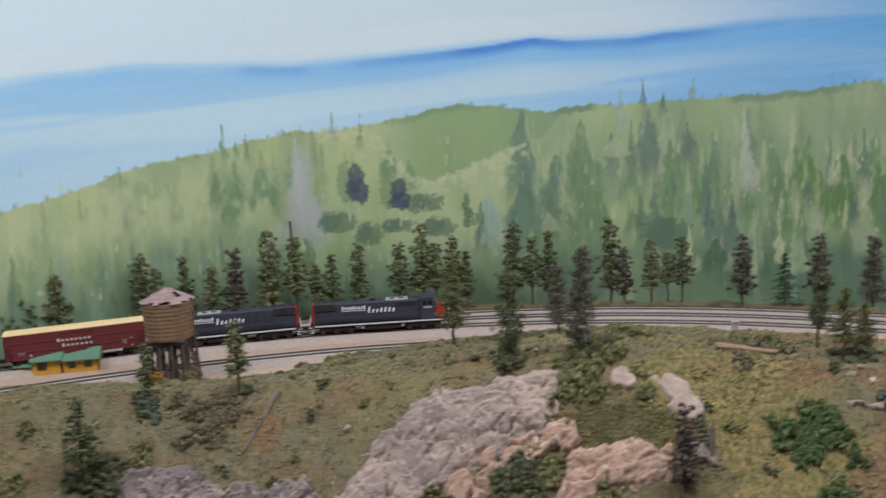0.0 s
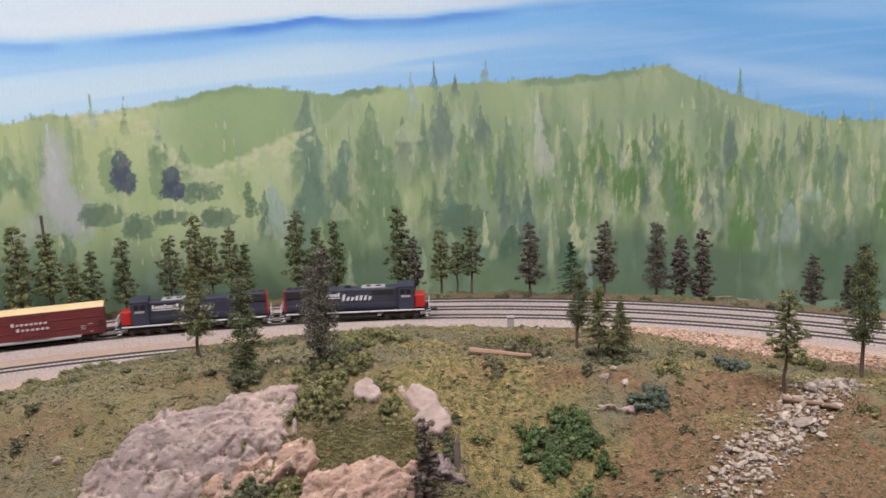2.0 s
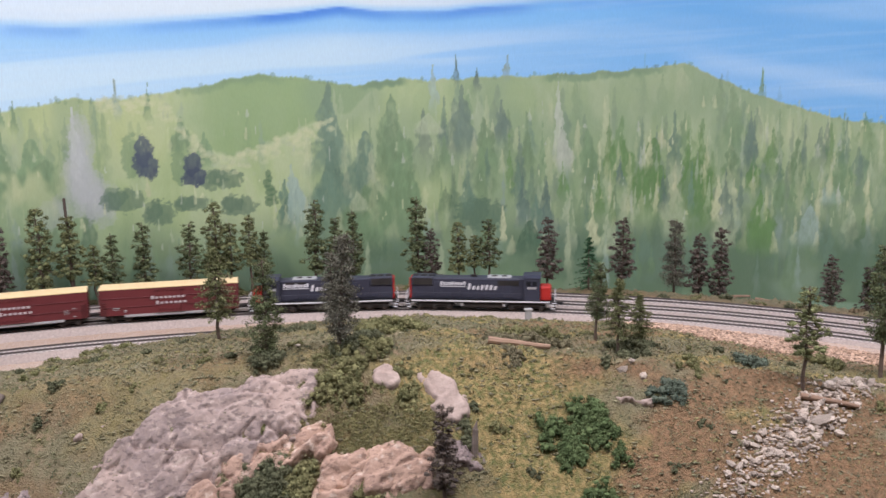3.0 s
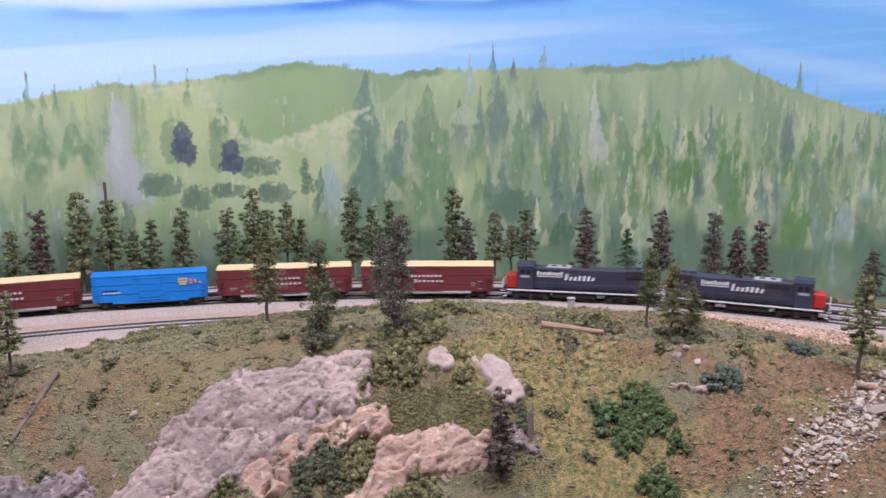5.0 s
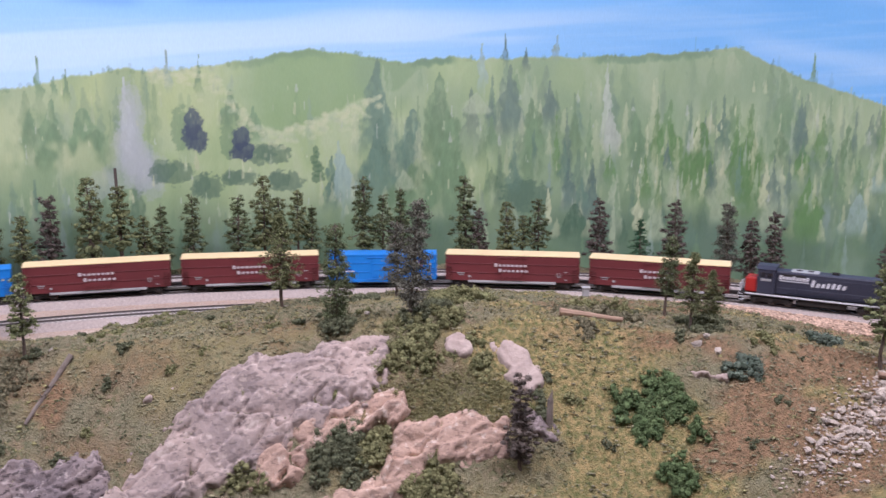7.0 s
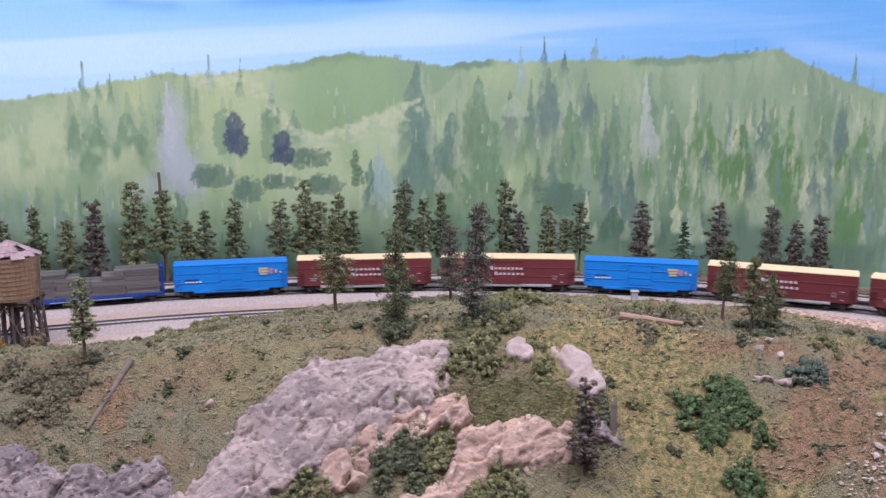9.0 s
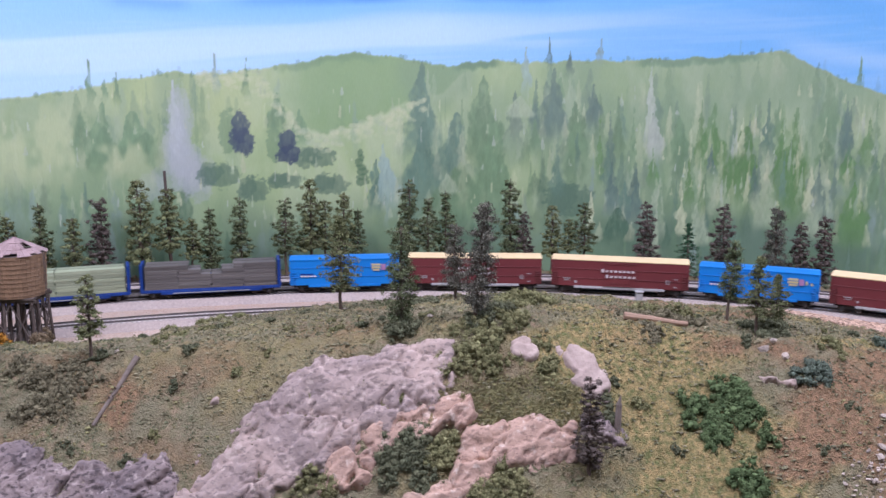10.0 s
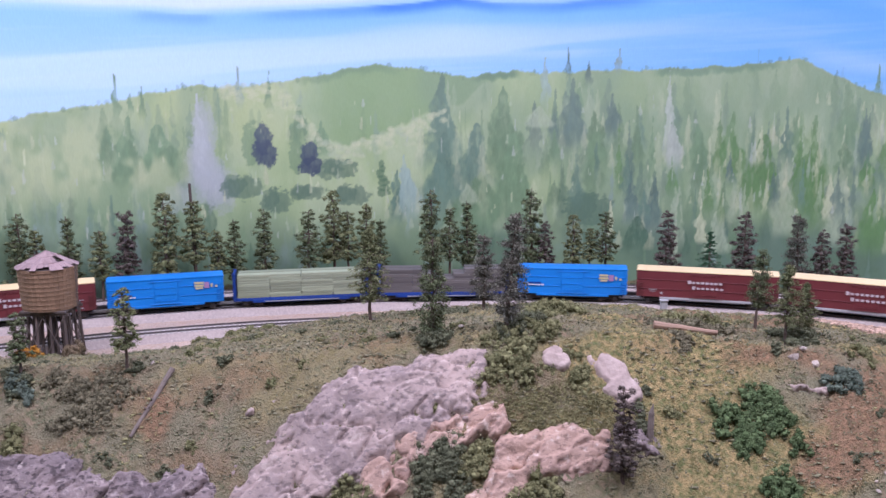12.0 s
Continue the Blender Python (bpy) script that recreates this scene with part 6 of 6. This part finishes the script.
# ---- water tower ----
def water_tower(x, y):
    z = ground_at(x, y)
    tower = thing("water_tower", pose(x, y, z) @ Matrix.Diagonal((0.88, 0.88, 0.95, 1)), "old tan wooden water tower on timber legs with a broken roof", "water tower")
    legs, tank, r0, r1 = 0.066, 0.052, 0.0345, 0.0375
    staves = 40
    for k in range(staves):
        a = 2 * math.pi * k / staves
        bm = bmesh.new()
        w = 2 * math.pi * r1 / staves * 0.5
        ring = []
        for rr, h in ((r0, legs), (r1, legs + tank)):
            for da, dr in ((-0.498, 0.0), (0.498, 0.0), (0.47, 0.0005), (-0.47, 0.0005)):
                t = a + da * 2 * math.pi / staves
                ring.append(bm.verts.new(((rr + dr) * math.cos(t), (rr + dr) * math.sin(t), h)))
        lo, hi = ring[:4], ring[4:]
        bm.faces.new(lo), bm.faces.new(hi[::-1])
        for i in range(4):
            bm.faces.new((lo[i], hi[i], hi[(i + 1) % 4], lo[(i + 1) % 4]))
        bmesh.ops.recalc_face_normals(bm, faces=bm.faces)
        part("stave", bm, M_TANK, tower)
    bm = bmesh.new()
    bmesh.ops.create_cone(bm, cap_ends=True, segments=40, radius1=r0 - 0.0008, radius2=r1 - 0.0008, depth=tank, matrix=Matrix.Translation((0, 0, legs + tank / 2)))
    part("tank_lining", bm, M_TIMBER, tower)
    for k in range(9):
        f = (k + 0.6) / 9.2
        rr = r0 + (r1 - r0) * f + 0.0007
        zz = legs + tank * f
        band = ribbon(lambda s: (rr * math.cos(s), rr * math.sin(s), s + math.pi / 2), np.linspace(0, 2 * math.pi, 49), [(-0.0004, -0.0005), (0.0004, -0.0005), (0.0004, 0.0005), (-0.0004, 0.0005)], zz)
        joined("hoop", *band, M_TANK, tower)
    # shingled roof with gaps along the torn eave
    rng = random.Random(6)
    top, sectors = legs + tank, 28
    for k in range(sectors):
        a0, a1 = 2 * math.pi * k / sectors, 2 * math.pi * (k + 0.96) / sectors
        mid = math.degrees((a0 + a1) / 2) % 360
        torn = 230 < mid < 300 or mid > 320
        rows = [(0.001, 0.014), (0.0135, 0.027), (0.0262, 0.0405)]
        for n, (ra, rb) in enumerate(rows):
            if n == 2 and torn:
                rb -= rng.uniform(0.000, 0.009)
            if n == 1 and 325 < mid < 342:
                continue
            bm = bmesh.new()
            pts = []
            for rr, a in ((ra, a0), (rb, a0), (rb, a1), (ra, a1)):
                pts.append((rr * math.cos(a), rr * math.sin(a), top + 0.0195 - 0.018 * rr / 0.0405 - 0.0004 * n + rng.uniform(-0.0003, 0.0003)))
            lo, hi = [bm.verts.new((p[0], p[1], p[2] - 0.0007)) for p in pts], [bm.verts.new(p) for p in pts]
            bm.faces.new(hi), bm.faces.new(lo[::-1])
            for i in range(4):
                bm.faces.new((lo[i], lo[(i + 1) % 4], hi[(i + 1) % 4], hi[i]))
            part("shingle", bm, M_SHINGLE, tower)
    for k in range(12):
        a = 2 * math.pi * k / 12
        part("rafter", rod(bmesh.new(), (0, 0, top + 0.0175), (0.039 * math.cos(a), 0.039 * math.sin(a), top + 0.0005), 0.0007, sides=4), M_TIMBER, tower)
    part("platform", box_mesh(0, 0, legs - 0.0015, 0.060, 0.060, 0.0024), M_TIMBER, tower)
    for i in range(4):
        part("joist", box_mesh(0, -0.027 + i * 0.018, legs - 0.0045, 0.066, 0.003, 0.0036), M_TIMBER, tower)
        for j in range(4):
            px, py = -0.027 + i * 0.018, -0.027 + j * 0.018
            part("leg", rod(bmesh.new(), (px * 1.12, py * 1.12, -0.004), (px, py, legs - 0.005), 0.0021, sides=6), M_TIMBER, tower)
    for s in (-1, 1):
        for sx in (-1, 1):
            for lo, hi in ((-0.028, 0.0), (0.0, 0.028)):
                part("brace", rod(bmesh.new(), (sx * lo, s * 0.0315, 0.006), (sx * hi, s * 0.0295, legs - 0.008), 0.0009, sides=4), M_TIMBER, tower)
                part("brace", rod(bmesh.new(), (s * 0.0315, sx * lo, 0.006), (s * 0.0295, sx * hi, legs - 0.008), 0.0009, sides=4), M_TIMBER, tower)
    bm = bmesh.new()
    rod(bm, (0, 0, 0), (0, 0, legs), 0.0055, sides=12)
    part("riser_pipe", bm, M_TIMBER, tower)
    lx, ly = 0.0375, -0.010
    for k in range(2):
        part("ladder_rail", rod(bmesh.new(), (lx + 0.002, ly - 0.0022 + 0.0044 * k, 0.0), (lx + 0.0035, ly - 0.0022 + 0.0044 * k, top + 0.002), 0.0005, sides=4), M_TIMBER, tower)
    bm = bmesh.new()
    for k in range(22):
        zz = 0.006 + k * 0.005
        rod(bm, (lx + 0.002 + 0.0015 * zz / top, ly - 0.0022, zz), (lx + 0.002 + 0.0015 * zz / top, ly + 0.0022, zz), 0.0004, sides=4)
    part("ladder_rungs", bm, M_TIMBER, tower)


water_tower(-0.430, 1.180)


# ---- station ----
def station(x, y, yaw):
    z = ground_at(x, y)
    house = thing("station_house", pose(x, y, z, 0, 0, yaw), "small ochre yellow station with a green gabled roof", "building")

    def block(cx, length, depth, height, roof_h, names):
        wall = part(names, box_mesh(cx, 0, height / 2 - 0.001, length, depth, height + 0.002), M_STATION, house)
        bm = bmesh.new()
        hl, hd = length / 2 + 0.003, depth / 2 + 0.005
        ends = [[bm.verts.new((cx + sx * hl, yy, zz)) for yy, zz in ((-hd, height - 0.0015), (-hd, height), (0, height + roof_h), (hd, height), (hd, height - 0.0015))] for sx in (-1, 1)]
        for i in range(5):
            bm.faces.new((ends[0][i], ends[1][i], ends[1][(i + 1) % 5], ends[0][(i + 1) % 5]))
        bm.faces.new(ends[0][::-1]), bm.faces.new(ends[1])
        part("roof", bm, M_GREENROOF, house, "green gabled roof")
        return wall

    block(0.030, 0.052, 0.030, 0.0190, 0.0130, "wall")
    block(-0.014, 0.038, 0.032, 0.0215, 0.0150, "wall")
    block(-0.046, 0.022, 0.026, 0.0150, 0.0100, "wall")
    for cx, w, h, zz, yy in ((0.042, 0.008, 0.008, 0.012, -0.0153), (0.020, 0.008, 0.008, 0.012, -0.0153), (-0.020, 0.011, 0.009, 0.013, -0.0163)):
        win = part("window_frame", box_mesh(cx, yy, zz, w + 0.002, 0.0010, h + 0.002), M_BROWN, house)
        part("pane", box_mesh(cx, yy - 0.0006, zz, w, 0.0006, h), M_GLASS, win)
    part("door", box_mesh(0.004, -0.0153, 0.0085, 0.008, 0.0010, 0.016), M_BROWN, house)
    for cx in (-0.033, 0.0045, 0.056, -0.057):
        part("corner_board", box_mesh(cx, -0.0152 if cx > 0 else -0.0140, 0.0095, 0.0014, 0.0016, 0.019), M_BROWN, house)


station(-0.625, 1.252, 13)


def relay_box(x, y):
    z = ground_at(x, y)
    box = thing("relay_box", pose(x, y, z), "small pale grey lineside relay cabinet", "cabinet")
    part("cabinet", box_mesh(0, 0, 0.009, 0.0085, 0.007, 0.018, bevel=0.0005), M_BOX, box)
    part("cap", box_mesh(0, 0, 0.0188, 0.011, 0.009, 0.0018, bevel=0.0005), M_BOX, box)
    part("footing", box_mesh(0, 0, 0.0006, 0.012, 0.010, 0.003), M_BOX, box)


relay_box(0.327, 1.262)


def weeds_by_track():
    bush("brown", 300, -0.182, 1.322, 0.012, 0.004)
    bush("dark", 301, -0.200, 1.320, 0.007, 0.004)


weeds_by_track()


# ---- what moves ----
FRONT_T = [0, 1.5, 2.5, 5.5, 6.5, 9.5, 10.5, 12]
FRONT_S = [-0.116, 0.108, 0.266, 0.730, 0.886, 1.339, 1.491, 1.707]


def motions():
    """The train runs along the front main track; each car rides on its two trucks."""
    times = [0.5 * k for k in range(25)]
    back = 0.0
    for car, pitch in TRAIN:
        rows = []
        for t in times:
            s = float(np.interp(t, FRONT_T, FRONT_S)) - back - pitch / 2
            reach = pitch / 2 - 0.03
            x0, y0, _ = on_track(s - reach)
            x1, y1, _ = on_track(s + reach)
            yaw = math.degrees(math.atan2(y1 - y0, x1 - x0)) + (180 if car is TRAILING else 0)
            rows.append((t, pose((x0 + x1) / 2, (y0 + y1) / 2, RAIL, 0, 0, yaw)))
        walk(car, rows)
        back += pitch


motions()
